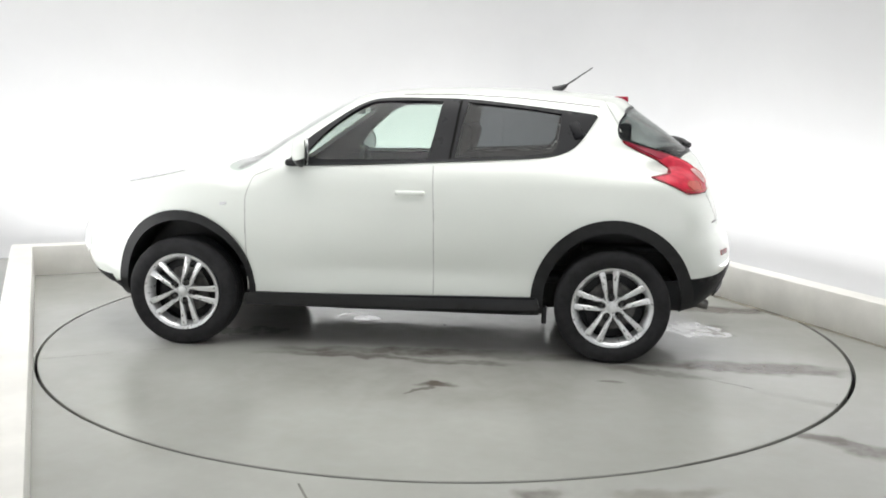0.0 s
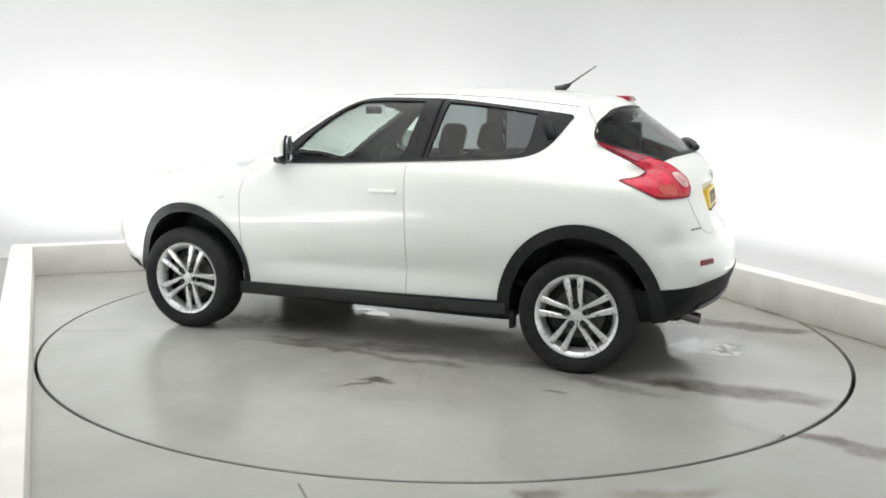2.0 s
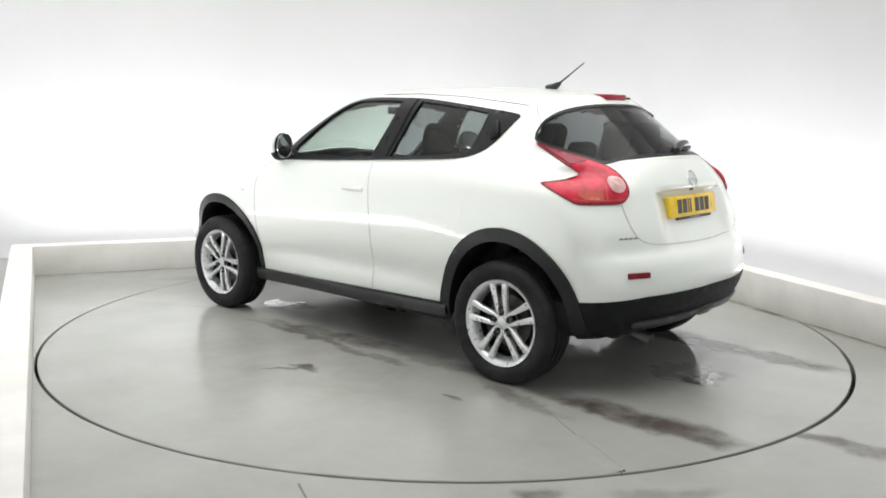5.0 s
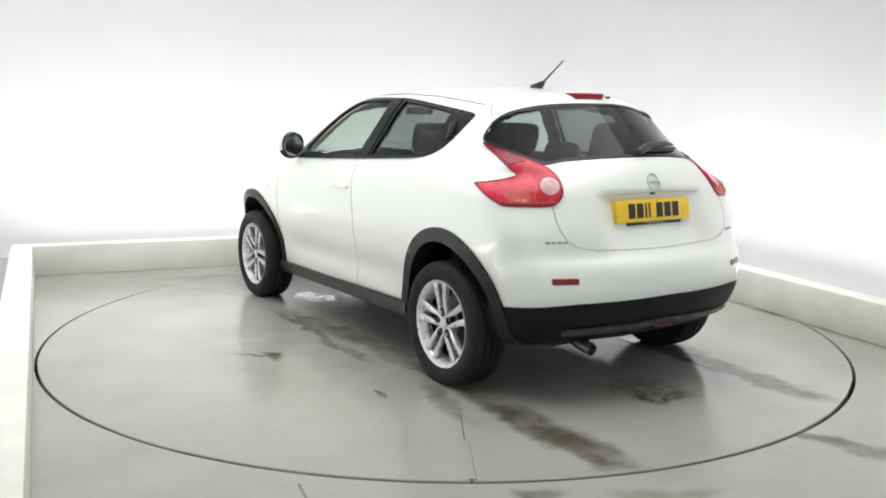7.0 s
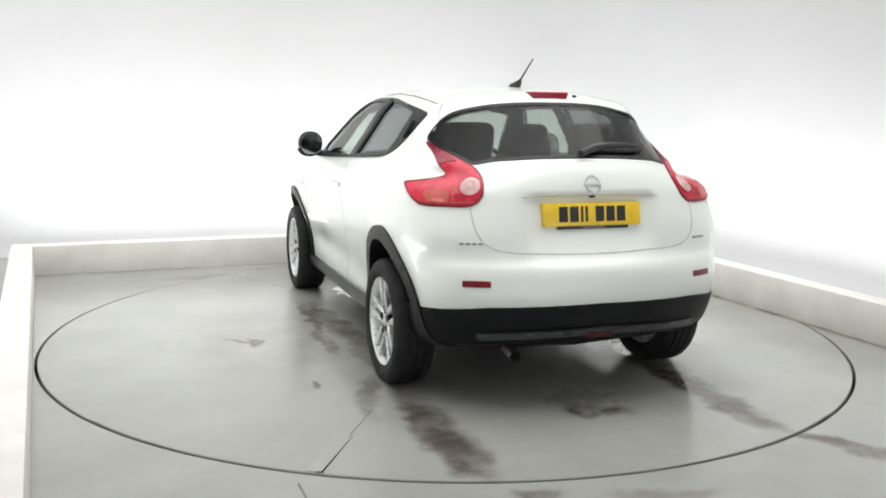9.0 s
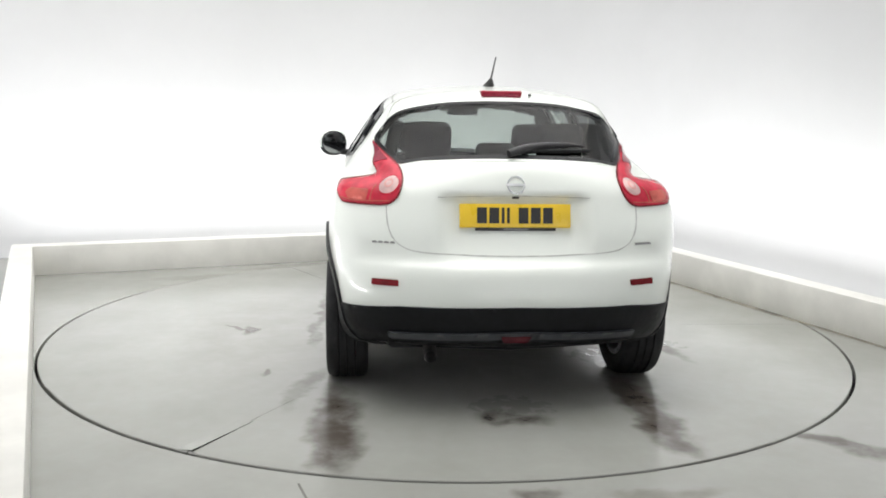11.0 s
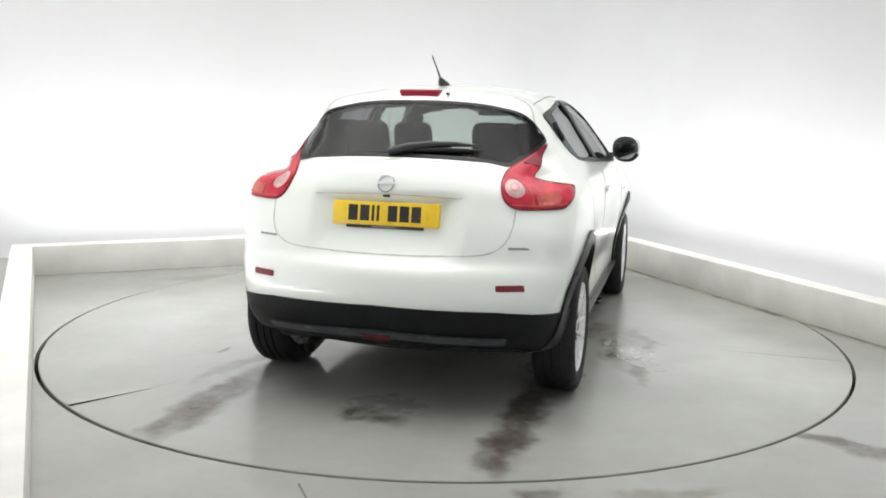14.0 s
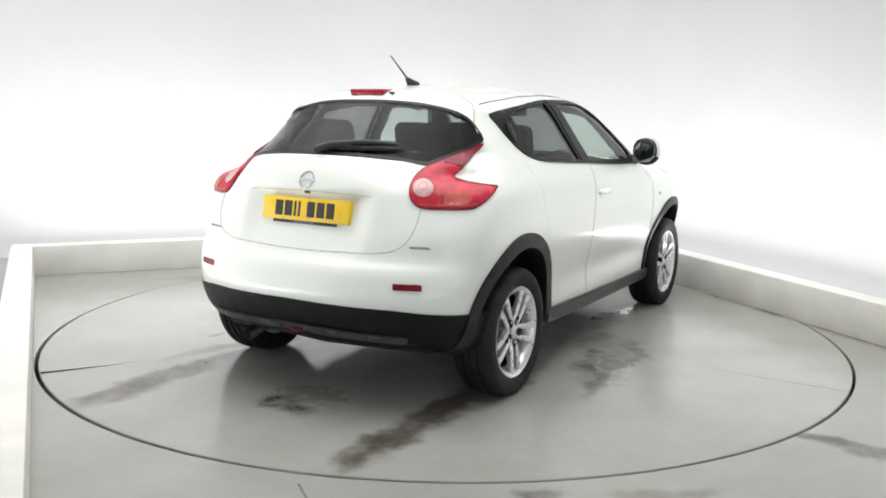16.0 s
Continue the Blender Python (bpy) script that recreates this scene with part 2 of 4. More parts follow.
def box(bm, lo, hi, m=None, bevel=0.0, seg=2):
    r = bmesh.ops.create_cube(bm, size=1)
    vs = r["verts"]
    c = [(a + b) / 2 for a, b in zip(lo, hi)]
    d = [b - a for a, b in zip(lo, hi)]
    for v in vs:
        v.co = Vector((c[0] + v.co.x * d[0], c[1] + v.co.y * d[1], c[2] + v.co.z * d[2]))
    if bevel:
        es = list({e for v in vs for e in v.link_edges})
        r2 = bmesh.ops.bevel(bm, geom=es, offset=bevel, segments=seg, profile=0.5, affect="EDGES")
        vs = list({v for f in r2["faces"] for v in f.verts} | {v for v in vs if v.is_valid})
    if m is not None:
        bmesh.ops.transform(bm, matrix=m, verts=vs)
    return bm


def lathe(profile, n=64, axis="y", a0=0.0, a1=360.0):
    """Verts and faces of a profile (radius, along) turned about an axis."""
    closed = a1 - a0 >= 360
    k = n if closed else n + 1
    vs, fs = [], []
    for i in range(k):
        a = radians(a0 + (a1 - a0) * i / n)
        for r, h in profile:
            vs.append((r * math.cos(a), h, r * math.sin(a)) if axis == "y" else (r * math.cos(a), r * math.sin(a), h))
    p = len(profile)
    for i in range(n):
        j = (i + 1) % k
        for q in range(p - 1):
            fs.append((i * p + q, i * p + q + 1, j * p + q + 1, j * p + q))
    return vs, fs


def lathe_bm(profile, n=64, axis="y"):
    bm = bmesh.new()
    vs, fs = lathe(profile, n, axis)
    bv = [bm.verts.new(v) for v in vs]
    for f in fs:
        try:
            bm.faces.new([bv[i] for i in f])
        except ValueError:
            pass
    bmesh.ops.remove_doubles(bm, verts=bm.verts, dist=1e-5)
    bmesh.ops.recalc_face_normals(bm, faces=bm.faces)
    return bm


def tube(bm, pts, radii, n=10):
    pts = [Vector(p) for p in pts]
    rings = []
    for i, p in enumerate(pts):
        d = (pts[min(i + 1, len(pts) - 1)] - pts[max(i - 1, 0)]).normalized()
        q = d.to_track_quat("Z", "Y")
        r = radii[i] if isinstance(radii, (list, tuple)) else radii
        rings.append([bm.verts.new(p + q @ Vector((r * math.cos(2 * math.pi * k / n), r * math.sin(2 * math.pi * k / n), 0))) for k in range(n)])
    for a, b in zip(rings, rings[1:]):
        for k in range(n):
            bm.faces.new((a[k], a[(k + 1) % n], b[(k + 1) % n], b[k]))
    bm.faces.new(rings[0][::-1])
    bm.faces.new(rings[-1])
    return bm

# ---- the room ----


def ring_floor():
    n, vs, fs = 192, [], []
    for r, z, ox in ((TABLE_R + 0.014, -0.05, 1), (TABLE_R + 0.014, -0.002, 1), (TABLE_R + 0.016, 0.0, 1), (3.2, 0, 0), (6.0, 0, 0), (16.0, 0, 0)):
        for i in range(n):
            a = 2 * math.pi * i / n
            vs.append((r * math.cos(a), r * math.sin(a) - 0.004 * ox, z))
    for k in range(5):
        for i in range(n):
            j = (i + 1) % n
            fs.append((k * n + i, (k + 1) * n + i, (k + 1) * n + j, k * n + j))
    return vs, fs


floor = tagged(mesh("floor", *ring_floor(), FLOOR_MAT), "worn grey painted studio floor with dark dirt stains", "floor", kind="structure")
pit_bm = bmesh.new()
bmesh.ops.create_circle(pit_bm, cap_ends=True, radius=TABLE_R + 0.1, segments=96)
tagged(part("floor_pit", pit_bm, DARKSEAM, loc=(0, 0, -0.06)), "dark pit bottom under the turntable", "floor", kind="structure")
shade_v, shade_f = lathe([(TABLE_R - 0.002, -0.040), (TABLE_R + 0.017, -0.040)], 192, "z")
# black ring added at the foot of the gap to deepen its shade
mesh("gap_shade", shade_v, shade_f, DARKSEAM, floor)
JOINT = simple("floor_joint_filler", (0.16, 0.155, 0.14), 0.9, 0, 0.3, 20)
crack = bmesh.new()
box(crack, (-0.004, -0.13, 0.0), (0.004, 0.12, 0.0015), Matrix.Translation((-0.505, -2.63, 0)) @ Matrix.Rotation(radians(22), 4, "Z"))
part("floor_joint", crack, JOINT, floor)
crack = bmesh.new()
box(crack, (-0.5, -0.003, 0.0), (0.5, 0.003, 0.0015), Matrix.Translation((2.2, -2.55, 0)) @ Matrix.Rotation(radians(16), 4, "Z"))
part("floor_joint", crack, JOINT, floor)

turntable = tagged(new("turntable"), "round grey painted turntable with dark tyre marks, flush in floor", "turntable")
turntable.empty_display_size = 0.3
for a0 in (28.8, 148.8, 268.8):
    # one third of the disc: rim bevel, top in rings, skirt
    n, prof = 60, [(0.01, 0.0), (0.5, 0.0), (1.0, 0.0), (1.6, 0.0), (2.05, 0.0), (2.21, 0.0), (TABLE_R - 0.004, 0.0), (TABLE_R, -0.004), (TABLE_R, -0.05)]
    vs, fs = [], []
    for i in range(n + 1):
        local = a0 + 120 * i / n
        for r, z in prof:
            if r > 2.4 and 120 < local % 360 < 210:
                r -= 0.005
            gap = (0.0022 if r > 2.04 else 0.0002) / max(r, 0.02)
            a = radians(a0) + gap + (radians(120) - 2 * gap) * i / n
            vs.append((r * math.cos(a), r * math.sin(a), z))
    p = len(prof)
    for i in range(n):
        for q in range(p - 1):
            fs.append((i * p + q, i * p + q + 1, (i + 1) * p + q + 1, (i + 1) * p + q))
    for i in (0, n):
        base = len(vs)
        vs += [(vs[i * p + q][0], vs[i * p + q][1], -0.05) for q in range(p - 1)]
        for q in range(p - 2):
            f = (i * p + q, base + q, base + q + 1, i * p + q + 1)
            fs.append(f if i == 0 else f[::-1])
    mesh("table_segment", vs, fs, TABLE_MAT, turntable)
# one joint stands proud: a worn ramp on one side, a step blackened as shade on the other
LIP = ((2.05, 0.0005), (2.25, 0.0035), (2.462, 0.0075))
turn = Matrix.Rotation(radians(149.2), 4, "Z")
ramp_v = [turn @ Vector((r, y, h * k + 0.0004)) for r, h in LIP for y, k in ((-0.07, 0), (0.0, 1))]
mesh("joint_ramp", ramp_v, [(0, 2, 3, 1), (2, 4, 5, 3)], TABLE_MAT, turntable)
lip_v = [turn @ Vector((r, y, h * k)) for r, h in LIP for y, k in ((0.0, 0), (0.0, 1), (0.0012, 1), (0.0012, 0))]
mesh("joint_lip", lip_v, [(4 * i + j, 4 * i + 4 + j, 4 * i + 5 + j, 4 * i + 1 + j) for i in (0, 1) for j in (0, 1, 2)] + [(8, 9, 10, 11)], DARKSEAM, turntable, "step at a joint, coloured black for the shade on its face")


def kerb(name, u0, v0, u1, v1, h=KH):
    """A kerb as one long block in the room's frame, with a worn rounded top edge."""
    bm = bmesh.new()
    box(bm, (u0, v0, 0), (u1, v1, h), bevel=0.006)
    ob = part(name, bm, KERB_MAT, smooth=True)
    ob.matrix_world = Matrix.Translation(CORNER) @ ROOM
    return tagged(ob, "low cream painted kerb along the studio bay", "kerb", kind="structure")


KT = 0.165
kerb("kerb_back", -KT, 0, KW + KT, KT)
left = kerb("kerb_left", -KT, -LEN_L, 0, -0.002)
left.matrix_world = Matrix.Translation(CORNER) @ Matrix.Rotation(radians(25.05), 4, "Z")
kerb("kerb_right", KW, -LEN_R, KW + KT, -0.002, 0.262)
DIRT = simple("joint_dirt", (0.21, 0.195, 0.16), 0.9, 0, 0.4, 5, 0.3, 60)
for v0, v1, w in ((-4.4, -3.3, 0.028), (-3.3, -2.2, 0.042), (-2.2, -0.6, 0.030)):
    # grime in the joint at the kerb's foot
    crack = bmesh.new()
    box(crack, (KW - w, v0, 0.0), (KW + 0.001, v1, 0.003), Matrix.Translation(CORNER) @ ROOM)
    part("floor_joint", crack, DIRT, floor)


def cove_wall():
    """White backdrop: walls round the bay with a coved foot and rounded corners, one sheet with thickness."""
    d, h, rc = 1.5, 4.1, 1.1
    u0, u1, v1, vb = -d, KW + d, d, -9.3
    plan = [(u0, vb)]
    for cu, cv, a0 in ((u0 + rc, v1 - rc, 180), (u1 - rc, v1 - rc, 90)):
        for i in range(13):
            a = radians(a0 - 90 * i / 12)
            plan.append((cu + rc * math.cos(a), cv + rc * math.sin(a)))
    plan.append((u1, vb))
    prof = []
    cr = 0.5
    for i in range(9):
        a = radians(90 * i / 8)
        prof.append((cr - cr * math.sin(a), cr - cr * math.cos(a)))
    prof += [(0.0, 1.5), (0.0, 2.8), (0.0, h), (-0.12, h), (-0.12, 0.0)]
    vs, fs = [], []
    for i, (u, v) in enumerate(plan):
        a, b = Vector(plan[max(i - 1, 0)]), Vector(plan[min(i + 1, len(plan) - 1)])
        t = (b - a).normalized()
        nrm = Vector((t.y, -t.x))
        for s, z in prof:
            w = room(u + nrm.x * s, v + nrm.y * s, z + 0.002)
            vs.append(tuple(w))
    p = len(prof)
    for i in range(len(plan) - 1):
        for q in range(p - 1):
            fs.append((i * p + q, (i + 1) * p + q, (i + 1) * p + q + 1, i * p + q + 1))
    return vs, fs


wall = tagged(mesh("wall_backdrop", *cove_wall(), WALL_MAT, smooth=True), "plain white curved studio backdrop wall lit from below", "wall", kind="structure")
# unseen wall, set close behind the camera to throw light back on the car
bm = bmesh.new()
box(bm, (-1.62, -9.45, 0), (KW + 1.62, -9.3, 4.1))
ob = tagged(part("wall_rear", bm, WALL_MAT), "plain white wall added behind the camera to bounce light", "wall", kind="structure")
ob.matrix_world = Matrix.Translation(CORNER) @ ROOM
bm = bmesh.new()
box(bm, (-1.62, -9.45, 4.103), (KW + 1.62, 1.62, 4.2))
ob = tagged(part("ceiling", bm, WALL_MAT), "plain white studio ceiling", "ceiling", kind="structure")
ob.matrix_world = Matrix.Translation(CORNER) @ ROOM

# ---- the car ----
car = tagged(new("car"), "white compact crossover car with black cladding on the turntable", "car")
CO = (OFFX, OFFY, 0.0)


def spline(pts, per=8, closed=True):
    """Smooth curve through points."""
    p = np.array(pts, float)
    n = len(p)
    out = []
    for i in range(n if closed else n - 1):
        a, b, c, d = (p[(i - 1) % n], p[i], p[(i + 1) % n], p[(i + 2) % n]) if closed else (p[max(i - 1, 0)], p[i], p[i + 1], p[min(i + 2, n - 1)])
        for k in range(per):
            t = k / per
            out.append(0.5 * (2 * b + (c - a) * t + (2 * a - 5 * b + 4 * c - d) * t * t + (3 * b - a - 3 * c + d) * t ** 3))
    if not closed:
        out.append(p[-1])
    return np.array(out)


def inside(poly, x, y):
    poly = np.asarray(poly, float)
    r = np.zeros(np.shape(x), bool)
    j = len(poly) - 1
    for i in range(len(poly)):
        xi, yi, xj, yj = *poly[i], *poly[j]
        r ^= ((yi > y) != (yj > y)) & (x < (xj - xi) * (y - yi) / (yj - yi + 1e-12) + xi)
        j = i
    return r


# the middle section of the car, from the tail over the roof to the nose
PROFILE = spline([(-1.82, 0.29), (-1.94, 0.35), (-2.00, 0.44), (-2.03, 0.54), (-2.025, 0.64), (-2.005, 0.70), (-1.97, 0.735), (-1.945, 0.80), (-1.915, 0.92), (-1.872, 1.05),
                  (-1.83, 1.13), (-1.785, 1.185), (-1.70, 1.245), (-1.57, 1.34), (-1.44, 1.43), (-1.385, 1.473), (-1.362, 1.497), (-1.32, 1.515), (-1.2, 1.533), (-0.9, 1.556), (-0.5, 1.567), (-0.1, 1.56),
                  (0.15, 1.54), (0.35, 1.495), (0.6, 1.37), (0.85, 1.22), (1.02, 1.11), (1.12, 1.085), (1.3, 1.068), (1.6, 1.02), (1.85, 0.95), (2.0, 0.87), (2.08, 0.76),
                  (2.12, 0.62), (2.12, 0.50), (2.08, 0.41), (1.98, 0.33), (1.84, 0.25), (1.62, 0.225), (0.9, 0.22), (0, 0.22), (-0.9, 0.225), (-1.5, 0.26)], 5)
GX, GZ, GS = -2.5, -0.1, 0.01


def profile_field():
    xs, zs = np.meshgrid(GX + GS * np.arange(511), GZ + GS * np.arange(201), indexing="ij")
    d = np.full(xs.shape, 9.0)
    a, b = PROFILE, np.roll(PROFILE, -1, 0)
    for (ax, az), (bx, bz) in zip(a, b):
        ex, ez = bx - ax, bz - az
        t = np.clip(((xs - ax) * ex + (zs - az) * ez) / (ex * ex + ez * ez + 1e-12), 0, 1)
        d = np.minimum(d, np.hypot(xs - ax - t * ex, zs - az - t * ez))
    f = np.where(inside(PROFILE, xs, zs), -d, d)
    for _ in range(4):
        f[1:-1] = 0.25 * f[:-2] + 0.5 * f[1:-1] + 0.25 * f[2:]
        f[:, 1:-1] = 0.25 * f[:, :-2] + 0.5 * f[:, 1:-1] + 0.25 * f[:, 2:]
    return f


FIELD = profile_field()
WIDTH = np.array([(0.1, 0.78), (0.2, 0.80), (0.30, 0.82), (0.38, 0.826), (0.48, 0.828), (0.6, 0.838), (0.72, 0.852), (0.85, 0.860), (0.95, 0.858), (1.02, 0.850), (1.07, 0.832), (1.12, 0.802), (1.2, 0.752),
                  (1.3, 0.690), (1.4, 0.630), (1.5, 0.570), (1.6, 0.51), (1.8, 0.40)])
WIDTH_Z = np.linspace(0.0, 1.9, 381)
WIDTH_Y = np.convolve(np.pad(np.interp(WIDTH_Z, *WIDTH.T), 8, mode="edge"), np.hanning(19)[1:-1] / np.hanning(19).sum(), mode="valid")


def step(a, b, x):
    t = np.clip((x - a) / (b - a), 0, 1)
    return t * t * (3 - 2 * t)


def smax(a, b, k):
    h = np.maximum(k - np.abs(a - b), 0) / k
    return np.maximum(a, b) + h * h * k * 0.25


WHEELS = {"f": 1.265, "r": -1.265}


def half_width(x, z):
    zz = np.clip(z, 0.1, 1.8)
    w = np.interp(zz, WIDTH_Z, WIDTH_Y)
    up = step(1.0, 1.2, z)
    rear_lo = 0.28 * np.maximum(-1.40 - x, 0) ** 2
    rear_up = 0.10 * np.maximum(-0.65 - x, 0) ** 2
    w = w - rear_lo * (1 - up) - rear_up * up
    w = w - 0.19 * np.maximum(x - 1.2, 0) ** 2 - up * 0.02 * np.maximum(x - 0.1, 0) ** 2
    w = w + up * 0.015 * step(-0.3, 0.5, x)
    for xw, s, amp in ((1.265, 0.40, 0.052), (-1.265, 0.42, 0.036)):
        w = w + amp * np.exp(-((x - xw) / s) ** 2 - ((z - 0.70) / 0.24) ** 2)
    # hollow along the foot of the doors
    return w - 0.016 * np.exp(-((z - 0.49) / 0.09) ** 2) * step(-0.95, -0.45, x) * (1 - step(0.55, 0.95, x))


def car_field(x, y, z, arches=True):
    ay = np.abs(y)
    up = step(1.02, 1.26, z)
    rear = step(-0.5, -1.3, x)
    crown = ((0.20 + 0.05 * (1 - step(0.68, 0.85, z))) * (ay / 0.85) ** 2.4) * (1 - up) + (0.17 * (ay / 0.6) ** 2.3) * up
    nose = step(0.9, 1.7, x) * 0.26 * (ay / 0.85) ** 2.4 + step(0.1, 0.6, x) * (1 - step(0.9, 1.7, x)) * 0.07 * (ay / 0.7) ** 2
    recess = 0.045 * (1 - step(0.27, 0.40, ay)) * step(0.68, 0.88, z) * (1 - step(1.0, 1.045, z)) * step(-1.5, -1.7, x)
    xe = x - crown * rear + nose - recess
    ze = z + step(0.8, 1.0, z) * 0.055 * (ay / 0.55) ** 2 * (1 - 0.8 * step(0.75, 1.2, x))
    gi, gk = np.clip((xe - GX) / GS, 0, 509.0), np.clip((ze - GZ) / GS, 0, 199.0)
    i, k = gi.astype(int), gk.astype(int)
    fi, fk = gi - i, gk - k
    p = FIELD[i, k] * (1 - fi) * (1 - fk) + FIELD[i + 1, k] * fi * (1 - fk) + FIELD[i, k + 1] * (1 - fi) * fk + FIELD[i + 1, k + 1] * fi * fk
    f = smax(p, (ay - half_width(x, z)) * 0.9, 0.10)
    # shelf over the tail lamps, squared spoiler corners
    f = f + 0.055 * np.exp(-((z - 1.108) / 0.035) ** 2 - ((ay - 0.67) / 0.09) ** 2) * step(-1.35, -1.5, x)
    f = f + 0.022 * np.exp(-((z - 1.20) / 0.05) ** 2 - ((ay - 0.66) / 0.08) ** 2) * step(-1.15, -1.35, x)
    f = f - 0.022 * np.exp(-((z - 1.42) / 0.075) ** 2 - ((ay - 0.53) / 0.09) ** 2) * step(-1.0, -1.3, x)
    if arches:
        for xw in WHEELS.values():
            e = (1 - np.sqrt(((x - xw) / 0.415) ** 2 + ((z - 0.33) / 0.45) ** 2)) * 0.42
            f = np.maximum(f, np.minimum(e, (ay - 0.5)))
    return f


def slope(x, y, z, e=0.018, arches=False):
    g = np.stack([car_field(x + e, y, z, arches) - car_field(x - e, y, z, arches), car_field(x, y + e, z, arches) - car_field(x, y - e, z, arches),
                  car_field(x, y, z + e, arches) - car_field(x, y, z - e, arches)], -1)
    return g / (np.linalg.norm(g, axis=-1, keepdims=True) + 1e-9)


def nets(field, lo, hi, h):
    """A quad mesh of the surface field = 0."""
    ax = [np.arange(l, u + h, h) for l, u in zip(lo, hi)]
    xs = np.meshgrid(*ax, indexing="ij")
    val = field(*xs)
    pos = np.stack(xs, -1)
    shape = tuple(n - 1 for n in val.shape)
    acc, cnt = np.zeros(shape + (3,)), np.zeros(shape)
    quads = []
    idx = np.arange(np.prod(shape)).reshape(shape)
    for d in range(3):
        o = [(d + 1) % 3, (d + 2) % 3]
        s0, s1 = [slice(None)] * 3, [slice(None)] * 3
        s0[d], s1[d] = slice(None, -1), slice(1, None)
        a, b = val[tuple(s0)], val[tuple(s1)]
        hit = (a < 0) != (b < 0)
        t = np.where(hit, a / np.where(hit, a - b, 1), 0)
        q = pos[tuple(s0)] * (1 - t[..., None]) + pos[tuple(s1)] * t[..., None]
        for da in (0, 1):
            for db in (0, 1):
                c, e = [slice(None)] * 3, [slice(None)] * 3
                for axis, dd in zip(o, (da, db)):
                    n = val.shape[axis]
                    c[axis] = slice(0, n - 1) if dd == 0 else slice(0, n - 1)
                    e[axis] = slice(0, n - 1) if dd == 0 else slice(1, n)
                acc[tuple(c)] += np.where(hit[..., None], q, 0)[tuple(e)]
                cnt[tuple(c)] += hit[tuple(e)]
        inner = [slice(None)] * 3
        for axis in o:
            inner[axis] = slice(1, val.shape[axis] - 1)
        hh = hit[tuple(inner)]
        flip = (a < 0)[tuple(inner)][hh]
        cells = []
        for da, db in ((0, 0), (1, 0), (1, 1), (0, 1)):
            c = [slice(None)] * 3
            for axis, dd in zip(o, (da, db)):
                n = shape[axis]
                c[axis] = slice(0, n - 1) if dd == 0 else slice(1, n)
            cells.append(idx[tuple(c)][hh])
        f = np.stack(cells, -1)
        f[~flip] = f[~flip][:, ::-1]
        quads.append(f)
    quads = np.concatenate(quads)
    used = np.unique(quads)
    remap = np.full(idx.size, -1)
    remap[used] = np.arange(len(used))
    v = (acc / np.maximum(cnt, 1)[..., None]).reshape(-1, 3)[used]
    return v, remap[quads]


BV, BF = nets(car_field, (-2.2, -1.0, 0.1), (2.3, 1.0, 1.7), 0.0215)
for _ in range(2):
    g = slope(*BV.T)
    smooth_part = car_field(*BV.T, False)
    keep = np.abs(smooth_part) < 0.02
    BV = BV - np.where(keep, smooth_part, 0)[:, None] * g * 0.8
BN = slope(*BV.T)

# outlines on the side of the car (x, z)
DLO = spline([(0.64, 1.085), (0.60, 1.16), (0.54, 1.235), (0.38, 1.355), (0.24, 1.445), (0.10, 1.483), (-0.2, 1.487), (-0.45, 1.48), (-0.8, 1.445), (-1.10, 1.41), (-1.155, 1.395), (-1.14, 1.365),
              (-1.06, 1.25), (-0.98, 1.19), (-0.84, 1.157), (-0.5, 1.137), (-0.2, 1.122), (0.18, 1.10), (0.5, 1.086)], 4)
PANE_F = spline([(0.50, 1.132), (0.475, 1.225), (0.35, 1.347), (0.20, 1.447), (0.06, 1.467), (-0.24, 1.467), (-0.245, 1.45), (-0.19, 1.16), (-0.17, 1.135), (0.1, 1.13)], 4)
PANE_R = spline([(-0.40, 1.453), (-0.42, 1.463), (-0.7, 1.438), (-0.93, 1.407), (-0.945, 1.392), (-0.93, 1.25), (-0.90, 1.19), (-0.84, 1.175), (-0.5, 1.155), (-0.36, 1.15), (-0.345, 1.165)], 4)


def arc_side(xw, a, b, t0=0, t1=180, n=40):
    return [(xw + a * math.cos(radians(t0 + (t1 - t0) * i / n)), 0.33 + b * math.sin(radians(t0 + (t1 - t0) * i / n))) for i in range(n + 1)]


# outlines on the tail (degrees about an upright axis in the cabin, z)
AXIS = -0.9
LAMP = spline([(58.6, 1.256), (54, 1.213), (49.5, 1.172), (45.8, 1.135), (43.9, 1.108), (44.8, 1.095), (49, 1.080), (55.3, 1.066), (55.3, 1.062), (51.0, 1.02), (47.4, 0.984), (45.6, 0.975), (40, 0.974), (35.5, 0.974),
               (33, 0.985), (31.4, 1.02), (31.2, 1.06), (32, 1.10), (34, 1.135), (37.3, 1.162), (44, 1.195), (52, 1.230)], 3)
HALF_GLASS = [(0, 1.197), (15, 1.192), (28, 1.178), (35.5, 1.160), (39.5, 1.176), (45, 1.202), (53, 1.238), (58.4, 1.264), (59.4, 1.29), (58.2, 1.335), (55, 1.383), (48, 1.425), (35, 1.452), (18, 1.463), (0, 1.465)]
GLASS_OUT = spline(HALF_GLASS + [(-a, z) for a, z in HALF_GLASS[-2:0:-1]], 4)


